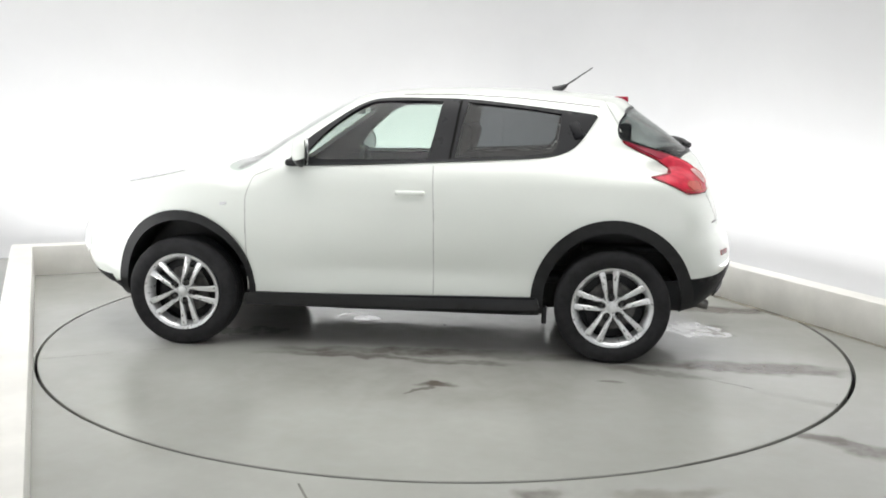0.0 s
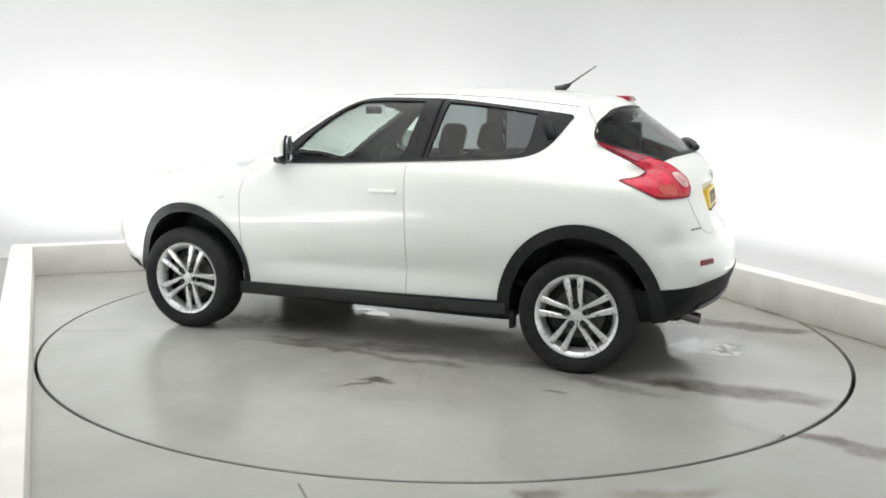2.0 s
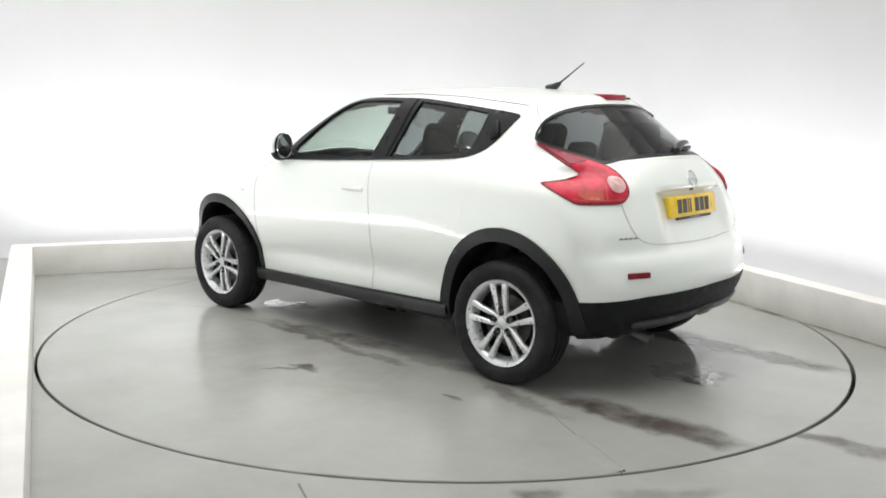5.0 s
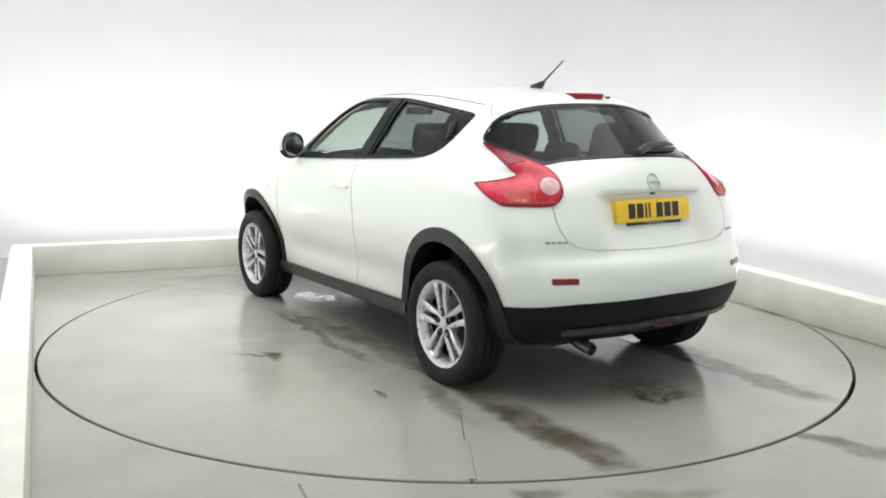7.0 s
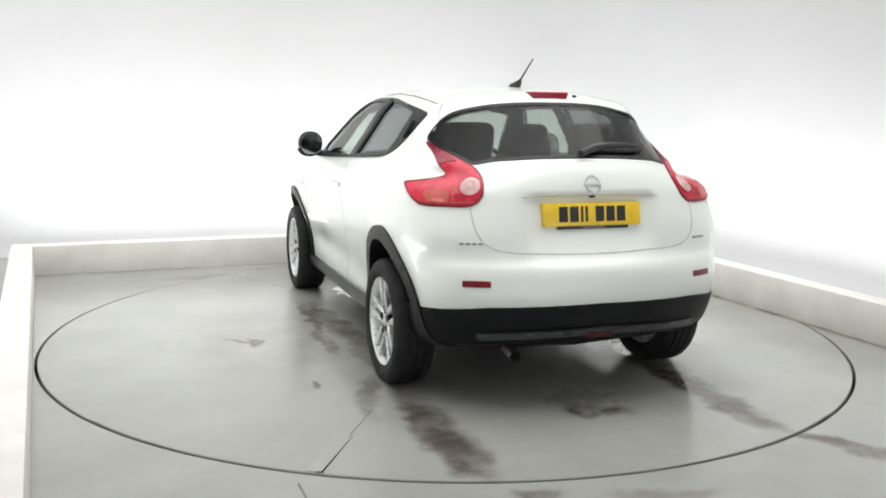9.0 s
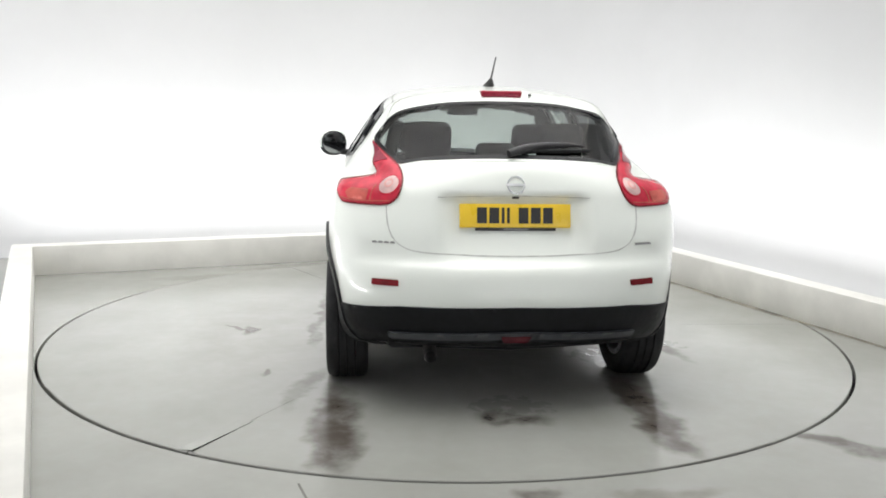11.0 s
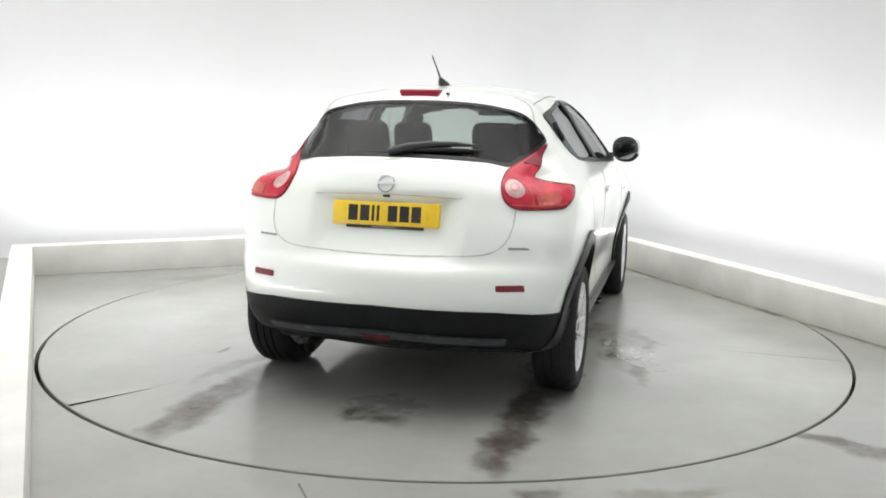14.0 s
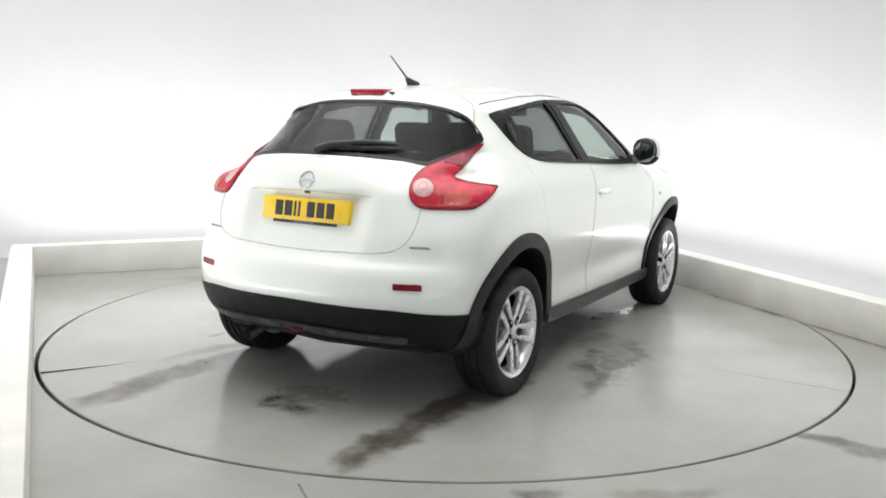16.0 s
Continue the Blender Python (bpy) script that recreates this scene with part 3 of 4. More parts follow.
def shrink(poly, d, wx=1.0):
    """The outline moved inwards by d (in z) and d * wx (in the other way)."""
    p = np.asarray(poly, float)
    t = np.roll(p, -1, 0) - np.roll(p, 1, 0)
    t[:, 0] /= wx
    n = np.stack([-t[:, 1], t[:, 0]], -1) / (np.linalg.norm(t, axis=1, keepdims=True) + 1e-9)
    area = np.sum(p[:, 0] * np.roll(p[:, 1], -1) - np.roll(p[:, 0], -1) * p[:, 1])
    return p + n * np.array([wx, 1.0]) * d * (1 if area > 0 else -1)


GLASS_IN = shrink(GLASS_OUT, 0.014, 60)


def ray_hit(o, d, far, near=0.0):
    """Along rays from outside at far to near, the first place on the car's skin (without wheel arches)."""
    steps = np.linspace(far, near, 120)
    lo = np.full(len(o), near)
    hi = np.full(len(o), far)
    found = np.zeros(len(o), bool)
    prev = far
    for s in steps:
        p = o + d * s
        neg = (car_field(*p.T, False) < 0) & ~found
        lo = np.where(neg, s, lo)
        hi = np.where(neg, prev, hi)
        found |= neg
        prev = s
    for _ in range(25):
        m = (lo + hi) / 2
        neg = car_field(*(o + d * m[:, None]).T, False) < 0
        lo, hi = np.where(neg, m, lo), np.where(neg, hi, m)
    return o + d * lo[:, None]


def on_side(uv, side, lift=0.0):
    uv = np.asarray(uv, float)
    o = np.stack([uv[:, 0], np.zeros(len(uv)), uv[:, 1]], -1)
    d = np.tile((0.0, float(side), 0.0), (len(uv), 1))
    p = ray_hit(o, d, 1.1)
    return p + slope(*p.T) * lift


def on_tail(uv, lift=0.0, axis=AXIS, way=-1):
    uv = np.asarray(uv, float)
    a = np.radians(uv[:, 0])
    o = np.stack([np.full(len(uv), axis), np.zeros(len(uv)), uv[:, 1]], -1)
    d = np.stack([way * np.cos(a), np.sin(a), np.zeros(len(uv))], -1)
    p = ray_hit(o, d, 1.6)
    return p + slope(*p.T) * lift


def on_top(uv, lift=0.0):
    uv = np.asarray(uv, float)
    o = np.stack([uv[:, 0], uv[:, 1], np.full(len(uv), 0.5)], -1)
    d = np.tile((0.0, 0.0, 1.0), (len(uv), 1))
    p = ray_hit(o, d, 1.3)
    return p + slope(*p.T) * lift


def resample(poly, ds, closed=True):
    p = np.asarray(poly, float)
    if closed:
        p = np.vstack([p, p[:1]])
    seg = np.linalg.norm(np.diff(p, axis=0) / np.array(ds), axis=1)
    s = np.concatenate([[0], np.cumsum(seg)])
    n = max(int(s[-1]), 3)
    t = np.linspace(0, s[-1], n + 1)[:-1] if closed else np.linspace(0, s[-1], n + 1)
    return np.stack([np.interp(t, s, p[:, 0]), np.interp(t, s, p[:, 1])], -1)


from mathutils.geometry import delaunay_2d_cdt


def plate_on(name, outline, project, mat, parent, lift=0.004, thick=0.012, holes=(), ds=(0.02, 0.02), label="", loc=None, bulge=0.0):
    """A panel that follows the car's skin inside an outline, standing proud by lift, with edges of some thickness."""
    loops = [resample(outline, ds)] + [resample(h, ds) for h in holes]
    pts, edges = [], []
    for lp in loops:
        b = len(pts)
        pts += [tuple(q) for q in lp]
        edges += [(b + i, b + (i + 1) % len(lp)) for i in range(len(lp))]
    nb = len(pts)
    o = loops[0]
    gx, gz = np.meshgrid(np.arange(o[:, 0].min(), o[:, 0].max(), ds[0] * 1.6), np.arange(o[:, 1].min(), o[:, 1].max(), ds[1] * 1.6))
    grid = np.stack([gx.ravel(), gz.ravel()], -1)
    ok = inside(o, grid[:, 0], grid[:, 1])
    for h in loops[1:]:
        ok &= ~inside(h, grid[:, 0], grid[:, 1])
    sc = np.array(ds)
    bd = np.array(pts)
    grid = grid[ok]
    if len(grid):
        dist = np.min(np.linalg.norm((grid[:, None] - bd[None]) / sc, axis=2), axis=1)
        grid = grid[dist > 0.7]
    pts += [tuple(q) for q in grid]
    v2, e2, f2, _, _, _ = delaunay_2d_cdt([Vector((a / ds[0], b / ds[1])) for a, b in pts], edges, [], 0, 1e-6)
    v2 = np.array([(v.x * ds[0], v.y * ds[1]) for v in v2])
    f2 = np.array([f for f in f2 if len(f) == 3])
    c = v2[f2].mean(1)
    ok = inside(o, c[:, 0], c[:, 1])
    for h in loops[1:]:
        ok &= ~inside(h, c[:, 0], c[:, 1])
    f2 = f2[ok]
    up = np.full(len(v2), lift)
    if bulge:
        d = np.min(np.linalg.norm((v2[:, None] - bd[None]) / sc * np.array([0.02, 0.02]), axis=2), axis=1)
        up = lift + bulge * (1 - np.exp(-d / 0.02))
    p = project(v2, up[:, None])
    nrm = slope(*p.T)
    # face direction follows the skin's normal
    tri = p[f2]
    fn = np.cross(tri[:, 1] - tri[:, 0], tri[:, 2] - tri[:, 0])
    bad = np.sum(fn * nrm[f2[:, 0]], axis=1) < 0
    f2[bad] = f2[bad][:, ::-1]
    vs, fs = [tuple(q) for q in p], [tuple(f) for f in f2]
    # skirts on the border edges
    cnt = {}
    for f in fs:
        for a, b in ((f[0], f[1]), (f[1], f[2]), (f[2], f[0])):
            cnt[(a, b)] = True
    back = {}
    top = {}
    for a, b in list(cnt):
        if (b, a) not in cnt:
            for q in (a, b):
                if q not in back:
                    top[q], back[q] = len(vs), len(vs) + 1
                    vs.append(tuple(p[q]))
                    vs.append(tuple(p[q] - nrm[q] * thick))
            fs.append((top[b], top[a], back[a], back[b]))
    return mesh(name, vs, fs, mat, parent, label, True, loc)


def line_on(name, pts, project, mat, parent, width=0.006, lift=0.0015, ds=(0.02, 0.02), loc=None, label="", depth=0.004):
    """A thin strip along a path on the skin."""
    uv = resample(pts, ds, False)
    p = project(uv, lift)
    n = slope(*p.T)
    t = np.gradient(p, axis=0)
    s = np.cross(n, t)
    s = s / (np.linalg.norm(s, axis=1, keepdims=True) + 1e-9) * width * 0.5
    vs = np.concatenate([p - s, p + s, p - s - n * depth, p + s - n * depth])
    m = len(p)
    fs = []
    for i in range(m - 1):
        fs += [(i, i + 1, m + i + 1, m + i), (i + 1, i, 2 * m + i, 2 * m + i + 1), (m + i, m + i + 1, 3 * m + i + 1, 3 * m + i)]
    if np.dot(np.cross(vs[1] - vs[0], vs[m] - vs[0]), n[0]) < 0:
        fs = [f[::-1] for f in fs]
    return mesh(name, vs, fs, mat, parent, label, False, loc)


def side(s):
    return lambda uv, lift=0.0: on_side(uv, s, lift)


# skin panels: each quad goes to the panel in whose outline its middle lies
C = BV[BF].mean(1)
CN = slope(*C.T)
cx, cy, cz = C.T
ang = np.degrees(np.arctan2(cy, -(cx - AXIS)))
hole = np.zeros(len(C), bool)
for pane in (PANE_F, PANE_R):
    hole |= inside(shrink(pane, -0.012), cx, cz) & (np.abs(cy) > 0.4) & (cz > 1.0)
hole |= inside(shrink(GLASS_OUT, 0.010, 60), ang, cz) & (cx < -1.0)
screen_hole = (cx > 0.40) & (cx < 1.0) & (CN[:, 2] > 0.2) & (np.abs(cy) < 0.53 + 0.27 * (cx - 0.4)) & (cz > 1.05)
hole |= screen_hole
well = (np.abs(car_field(cx, cy, cz, False)) > 0.012) & (cz < 0.85)
floorpan = (CN[:, 2] < -0.75) & (cz < 0.36) | well | (cz < 0.293) & (np.abs(cx) < 0.95) | (cz < 0.27) | ((cx < -1.6) & (cz < 0.37)) | ((cx > 1.66) & (cz < 0.345))
names = np.full(len(C), "body_shell", dtype=object)
names[(cz > 1.44) & (CN[:, 2] > 0.35) & (cx < 0.4)] = "roof"
names[(cx > 1.08) & (CN[:, 2] > 0.4) & (cz > 0.85) & (np.abs(cy) < 0.66)] = "bonnet"
doors = {"front_door": [(0.88, 0.30), (0.88, 1.02), (0.66, 1.09), (0.24, 1.46), (0.05, 1.50), (-0.27, 1.50), (-0.23, 0.30)],
         "rear_door": [(-0.23, 0.30), (-0.27, 1.50), (-0.8, 1.46), (-1.17, 1.41), (-1.02, 1.17), (-0.98, 0.95), (-0.80, 0.62), (-0.80, 0.30)]}
for k, poly in doors.items():
    for s, nm in ((1, "_a"), (-1, "_b")):
        names[inside(poly, cx, cz) & (cy * s > 0.4) & (np.abs(CN[:, 1]) > 0.5)] = k + nm
names[(cx < -1.64) & (cz < 0.755)] = "rear_bumper"
names[(cx < -1.4) & (np.abs(ang) < 30) & (cz > 0.755) & (cz < 1.47)] = "tailgate"
names[(cx > 1.66) & (cz < 0.8)] = "front_bumper"
names[floorpan] = "underbody"
names[hole] = ""
SKIN = {}
for nm in sorted(set(names) - {""}):
    f = BF[names == nm]
    used = np.unique(f)
    remap = np.zeros(len(BV), int)
    remap[used] = np.arange(len(used))
    under = nm == "underbody"
    plain = {"front_door_a": "front_door", "front_door_b": "front_door", "rear_door_a": "rear_door", "rear_door_b": "rear_door"}.get(nm, nm)
    SKIN[nm] = mesh(plain, BV[used], remap[f], CLAD if under else PAINT, car, "black underbody and wheel housings" if under else "", True, CO, None if under else BN[used])
# inner lining of the cabin, the skin's offset with the same openings
cab = (names != "") & (cz > 0.62) & (cx > -1.85) & (cx < 1.15) & ~well
f = BF[cab]
used = np.unique(f)
remap = np.zeros(len(BV), int)
remap[used] = np.arange(len(used))
mesh("cabin_lining", BV[used] - BN[used] * 0.03, remap[f][:, ::-1], LINING, car, "dark grey cabin lining", True, CO)

# glass and black frames
for s, tag in ((1, "_a"), (-1, "_b")):
    fd, rd = SKIN["front_door" + tag], SKIN["rear_door" + tag]
    plate_on("window_frame", DLO, side(s), GLOSSBLACK, SKIN["body_shell"], 0.004, 0.02, (PANE_F, PANE_R), (0.018, 0.018), "gloss black window surround")
    plate_on("window_glass", shrink(PANE_F, -0.012), side(s), GLASS_CLEAR, fd, -0.004, 0.004, (), (0.05, 0.05), "clear green tinted door glass")
    plate_on("window_glass", shrink(PANE_R, -0.012), side(s), GLASS_DARK, rd, -0.004, 0.004, (), (0.05, 0.05), "dark privacy door glass")
    line_on("window_seal", [(-0.36, 1.478), (-0.315, 1.135)], side(s), DARKSEAM, rd, 0.014, 0.006)
    line_on("waist_seal", [(0.62, 1.088), (0.2, 1.103), (-0.2, 1.124), (-0.5, 1.14), (-0.84, 1.162)], side(s), CLAD, fd, 0.016, 0.008)
    # shut lines
    line_on("shut_line", [(0.885, 0.34), (0.885, 0.6), (0.88, 0.9), (0.84, 1.02), (0.72, 1.07)], side(s), SEAM, fd, 0.006)
    line_on("shut_line", [(-0.235, 0.35), (-0.235, 0.8), (-0.225, 1.10)], side(s), SEAM, fd, 0.006)
    line_on("shut_line", [(-0.83, 0.62), (-0.93, 0.76), (-0.99, 0.92), (-1.02, 1.10), (-1.04, 1.19)], side(s), PAINT, rd, 0.004, 0.0008)
    line_on("roof_ditch", [(0.0, 1.508), (-0.3, 1.513), (-0.7, 1.496), (-1.0, 1.468), (-1.17, 1.45)], side(s), JOINT, SKIN["roof"], 0.0035, 0.003)
    line_on("shut_line", [(-1.20, 1.485), (-1.23, 1.43), (-1.275, 1.36), (-1.29, 1.31)], side(s), SEAM, SKIN["tailgate"], 0.006, 0.003)
plate_on("rear_window", shrink(GLASS_OUT, 0.004, 60), on_tail, GLASS_REAR, SKIN["tailgate"], 0.001, 0.004, (), (3.0, 0.04), "dark tinted rear window")
plate_on("rear_window_frame", GLASS_OUT, on_tail, GLOSSBLACK, SKIN["tailgate"], 0.004, 0.02, (GLASS_IN,), (1.2, 0.015), "black printed rear window border")
sc = spline([(0.34, -0.51), (0.36, 0), (0.34, 0.51), (0.7, 0.625), (1.03, 0.70), (1.10, 0), (1.03, -0.70), (0.7, -0.625)], 5)
plate_on("windscreen", sc, on_top, GLASS_SCREEN, SKIN["body_shell"], 0.002, 0.005, (), (0.06, 0.06), "clear windscreen")

# tail lamps
for s in (1, -1):
    proj = (lambda uv, lift=0.0, q=s: on_tail(np.asarray(uv) * np.array([q, 1.0]), lift))
    lamp = plate_on("tail_lamp", LAMP, proj, RED, car, 0.006, 0.03, (), (0.9, 0.013), "red boomerang shaped tail lamp", CO, 0.008)
    rim = plate_on("lamp_gasket", shrink(LAMP, -0.003, 60), proj, DARKRED, lamp, 0.0075, 0.02, (shrink(LAMP, 0.003, 60),), (0.9, 0.013))
    th = np.linspace(0, 2 * np.pi, 25)[:-1]
    rnd = np.stack([34.6 + 2.6 * np.cos(th), 1.060 + 0.038 * np.sin(th)], -1)
    plate_on("reversing_lamp", rnd, proj, CLEARLENS, lamp, 0.015, 0.012, (), (0.5, 0.008), "round clear reversing lamp", None, 0.006)
    plate_on("lamp_ring", np.stack([34.6 + 3.0 * np.cos(th), 1.060 + 0.044 * np.sin(th)], -1), proj, RED, lamp, 0.0165, 0.012, (np.stack([34.6 + 2.65 * np.cos(th), 1.060 + 0.039 * np.sin(th)], -1),), (0.5, 0.008))
    plate_on("lamp_arm", [(57.4, 1.249), (53.6, 1.216), (49.6, 1.180), (46.5, 1.152), (41, 1.170), (44.8, 1.190), (52, 1.225)], proj, ARMRED, lamp, 0.0146, 0.004, (), (0.8, 0.010), "darker red upper lamp arm")
    plate_on("indicator_lamp", [(39.5, 0.988), (44.5, 0.990), (46.5, 1.02), (45, 1.038), (39.5, 1.035)], proj, AMBER, lamp, 0.0165, 0.006, (), (0.8, 0.012), "amber tinted indicator")
    line_on("lamp_facet", [(38.4, 0.984), (38.6, 1.02), (38.2, 1.055)], proj, AMBER, lamp, 0.006, 0.016, (0.8, 0.010))
    line_on("lamp_facet", [(33, 0.991), (38, 0.986), (44, 0.985), (47.5, 0.995)], proj, AMBER, lamp, 0.005, 0.016, (0.8, 0.010))
    plate_on("bulb_ring", np.stack([34.6 + 1.3 * np.cos(th), 1.062 + 0.018 * np.sin(th)], -1), proj, BULB, lamp, 0.0225, 0.004, (np.stack([34.6 + 0.8 * np.cos(th), 1.062 + 0.011 * np.sin(th)], -1),), (0.4, 0.006))

# wheel arch cladding, sills, lower bumpers
for s in (1, -1):
    for k, xw in WHEELS.items():
        out = arc_side(xw + 0.012, 0.434, 0.482, -8, 188) if k == "f" else arc_side(xw, 0.463, 0.496, -8, 188)
        inn = arc_side(xw, 0.392, 0.425, -8, 188)
        ring = out + inn[::-1]
        plate_on("wheel_arch", ring, side(s), CLAD, car, 0.014, 0.10, (), (0.02, 0.02), "black plastic wheel arch moulding", CO)
    sill = [(0.90, 0.325), (0.4, 0.33), (-0.3, 0.345), (-0.845, 0.357), (-0.86, 0.290), (-0.3, 0.275), (0.4, 0.264), (0.91, 0.255)]
    # the sill stands out towards its foot
    def sill_side(uv, lift=0.0, q=s):
        uv = np.asarray(uv, float)
        return on_side(uv, q, lift) + np.stack([0 * uv[:, 0], q * 0.025 * np.clip((0.352 - uv[:, 1]) / 0.09, 0, 1) ** 0.7, 0 * uv[:, 0]], -1)
    plate_on("side_sill", sill, sill_side, SILL, car, 0.014, 0.06, (), (0.03, 0.02), "black plastic side sill", CO)
    line_on("sill_lip", [(0.88, 0.322), (0.4, 0.327), (-0.3, 0.342), (-0.83, 0.354)], side(s), GLOSSBLACK, SKIN["front_door_a"] if s > 0 else SKIN["front_door_b"], 0.012, 0.022)


def tail(uv, lift=0.0):
    return on_tail(uv, lift, -1.0)


def nose(uv, lift=0.0):
    return on_tail(uv, lift, 1.0, 1)


val = [(62, 0.472), (50, 0.492), (30, 0.522), (0, 0.532), (-30, 0.522), (-50, 0.492), (-62, 0.472), (-62, 0.300), (-45, 0.315), (-25, 0.340), (0, 0.352), (25, 0.340), (45, 0.315), (62, 0.300)]
valance = plate_on("rear_valance", val, tail, CLADSHADE, car, 0.008, 0.10, (), (2.0, 0.02), "black plastic lower rear bumper", CO)
plate_on("diffuser_strip", [(-34, 0.395), (0, 0.415), (34, 0.395), (34, 0.365), (0, 0.383), (-34, 0.365)], tail, SATIN, valance, 0.022, 0.012, (), (1.5, 0.012), "satin grey diffuser strip")
plate_on("rear_fog_lamp", [(-4.2, 0.398), (4.2, 0.398), (3.4, 0.366), (-3.4, 0.366)], tail, FOG, valance, 0.024, 0.03, (), (1.0, 0.012), "dark red rear fog lamp")
lip = [(-44, 0.385), (-30, 0.40), (0, 0.41), (30, 0.40), (44, 0.385), (44, 0.335), (30, 0.345), (0, 0.35), (-30, 0.345), (-44, 0.335)]
plate_on("front_lip", lip, nose, CLAD, car, 0.008, 0.06, (), (2.0, 0.02), "black plastic front bumper lip", CO)

for s in (1, -1):
    a = 33.6 * s
    w = 3.4
    plate_on("bumper_reflector", [(a - w, 0.616), (a + w, 0.616), (a + w, 0.645), (a - w, 0.645)], tail, DARKRED, SKIN["rear_bumper"], 0.006, 0.012, (), (0.8, 0.008), "red bumper reflector")

# tailgate lines
gate = [(34.0, 0.972), (32.8, 0.90), (31.0, 0.835), (28.5, 0.793), (24, 0.770), (12, 0.759), (0, 0.756)]
gate = gate + [(-a, z) for a, z in gate[-2::-1]]
line_on("shut_line", spline(gate, 4, False), on_tail, SEAM, SKIN["tailgate"], 0.006, 0.0015, (1.0, 0.015))
# crease over the plate: a grey strip painted in as its shading
line_on("gate_crease_shade", [(21, 1.018), (10, 1.026), (0, 1.03), (-10, 1.026), (-21, 1.018)], on_tail, SEAM, SKIN["tailgate"], 0.0035, 0.002, (1.0, 0.015))
line_on("gate_lip", [(37, 1.164), (28, 1.173), (15, 1.186), (0, 1.19), (-15, 1.186), (-28, 1.173), (-37, 1.164)], on_tail, PAINT, SKIN["tailgate"], 0.016, 0.002, (1.0, 0.015))
plate_on("badge", np.stack([0.0 + 2.5 * np.cos(np.linspace(0, 6.28, 30)[:-1]), 1.078 + 0.040 * np.sin(np.linspace(0, 6.28, 30)[:-1])], -1), on_tail, CHROME, SKIN["tailgate"], 0.007, 0.01,
         (np.stack([2.15 * np.cos(np.linspace(0, 6.28, 30)[:-1]), 1.078 + 0.0345 * np.sin(np.linspace(0, 6.28, 30)[:-1])], -1),), (0.5, 0.008), "round chrome badge ring")
plate_on("badge_bar", [(-2.8, 1.073), (2.8, 1.073), (2.8, 1.083), (-2.8, 1.083)], on_tail, ALLOY, SKIN["tailgate"], 0.009, 0.01, (), (0.6, 0.006))
plate_on("gate_button", [(-1.0, 1.018), (1.0, 1.018), (1.0, 1.026), (-1.0, 1.026)], on_tail, INK, SKIN["tailgate"], 0.006, 0.006, (), (0.6, 0.006))
# badges as plain bars
for i in range(4):
    a = 33.0 + i * 1.55
    plate_on("badge_bar", [(a, 0.803), (a + 1.25, 0.803), (a + 1.25, 0.813), (a, 0.813)], tail, GREYINK, SKIN["body_shell"], 0.004, 0.004, (), (0.5, 0.007))
plate_on("badge_bar", [(-39.5, 0.797), (-34.2, 0.797), (-34.2, 0.808), (-38.7, 0.808)], tail, GREYINK, SKIN["body_shell"], 0.004, 0.004, (), (0.5, 0.007))

# number plate with plain bars
tilt = pose(-1.870, 0, 0.936, 0, 9, 0)


def on_plate(lo, hi, d0, d1, bevel=0.0):
    bm = bmesh.new()
    return box(bm, (-d1, lo[0], lo[1]), (-d0, hi[0], hi[1]), tilt, bevel)


plate = part("number_plate", on_plate((-0.262, -0.056), (0.262, 0.056), -0.03, 0.010, 0.004), PLATE, car, "yellow rear number plate with dark bars", True, CO)
pos = 0.182
for w in (0.046, 0.046, 0.013, 0.013, None, 0.046, 0.046, 0.046):
    if w is None:
        pos -= 0.030
        continue
    part("plate_bar", on_plate((pos - w, -0.036), (pos, 0.038), 0.010, 0.0115), INK, plate)
    pos -= w + 0.012
part("plate_holder", on_plate((-0.19, -0.070), (0.19, -0.056), -0.03, 0.012, 0.002), INK, plate, "dark strip under the plate")
part("plate_bar", on_plate((-0.06, -0.066), (0.06, -0.060), 0.012, 0.0132), GREYINK, plate)

# high brake lamp, spoiler trim, aerial, washer
bm = bmesh.new()
box(bm, (-1.372, -0.110, 1.487), (-1.28, 0.110, 1.522), Matrix.Identity(4), 0.010, 3)
for v in bm.verts:
    v.co.y *= 1 - 0.09 * (1.522 - v.co.z) / 0.035
part("brake_lamp", bm, BRAKE, car, "red high level brake lamp", True, CO)
bm = bmesh.new()
box(bm, (-1.372, -0.155, 1.496), (-1.335, -0.143, 1.508), None, 0.003)
part("washer_jet", bm, INK, car, "", True, CO)
bm = bmesh.new()
tube(bm, [(-0.90, 0, 1.548), (-0.935, 0, 1.562), (-0.975, 0, 1.585), (-0.985, 0, 1.592)], [0.034, 0.026, 0.014, 0.008], 12)
aerial = part("aerial", bm, INK, car, "short black roof aerial", True, CO)
bm = bmesh.new()
tube(bm, [(-0.965, 0, 1.580), (-1.06, 0, 1.645), (-1.145, 0, 1.703)], [0.0065, 0.0045, 0.0035], 8)
part("mast", bm, INK, aerial, "", True)

# rear wiper
bm = bmesh.new()
wp = on_tail([(1.5, 1.203), (-4, 1.225), (-12, 1.24), (-20, 1.243), (-27, 1.236)], 0.022)
tube(bm, wp, [0.018, 0.022, 0.018, 0.013, 0.006], 10)
wiper = part("rear_wiper", bm, INK, car, "black rear wiper parked on the glass", True, CO)
bm = bmesh.new()
wp = on_tail([(0, 1.222), (-10, 1.222), (-20, 1.222), (-29, 1.222)], 0.012)
tube(bm, wp, [0.008, 0.011, 0.011, 0.005], 8)
part("wiper_blade", bm, CLAD, wiper, "", True)

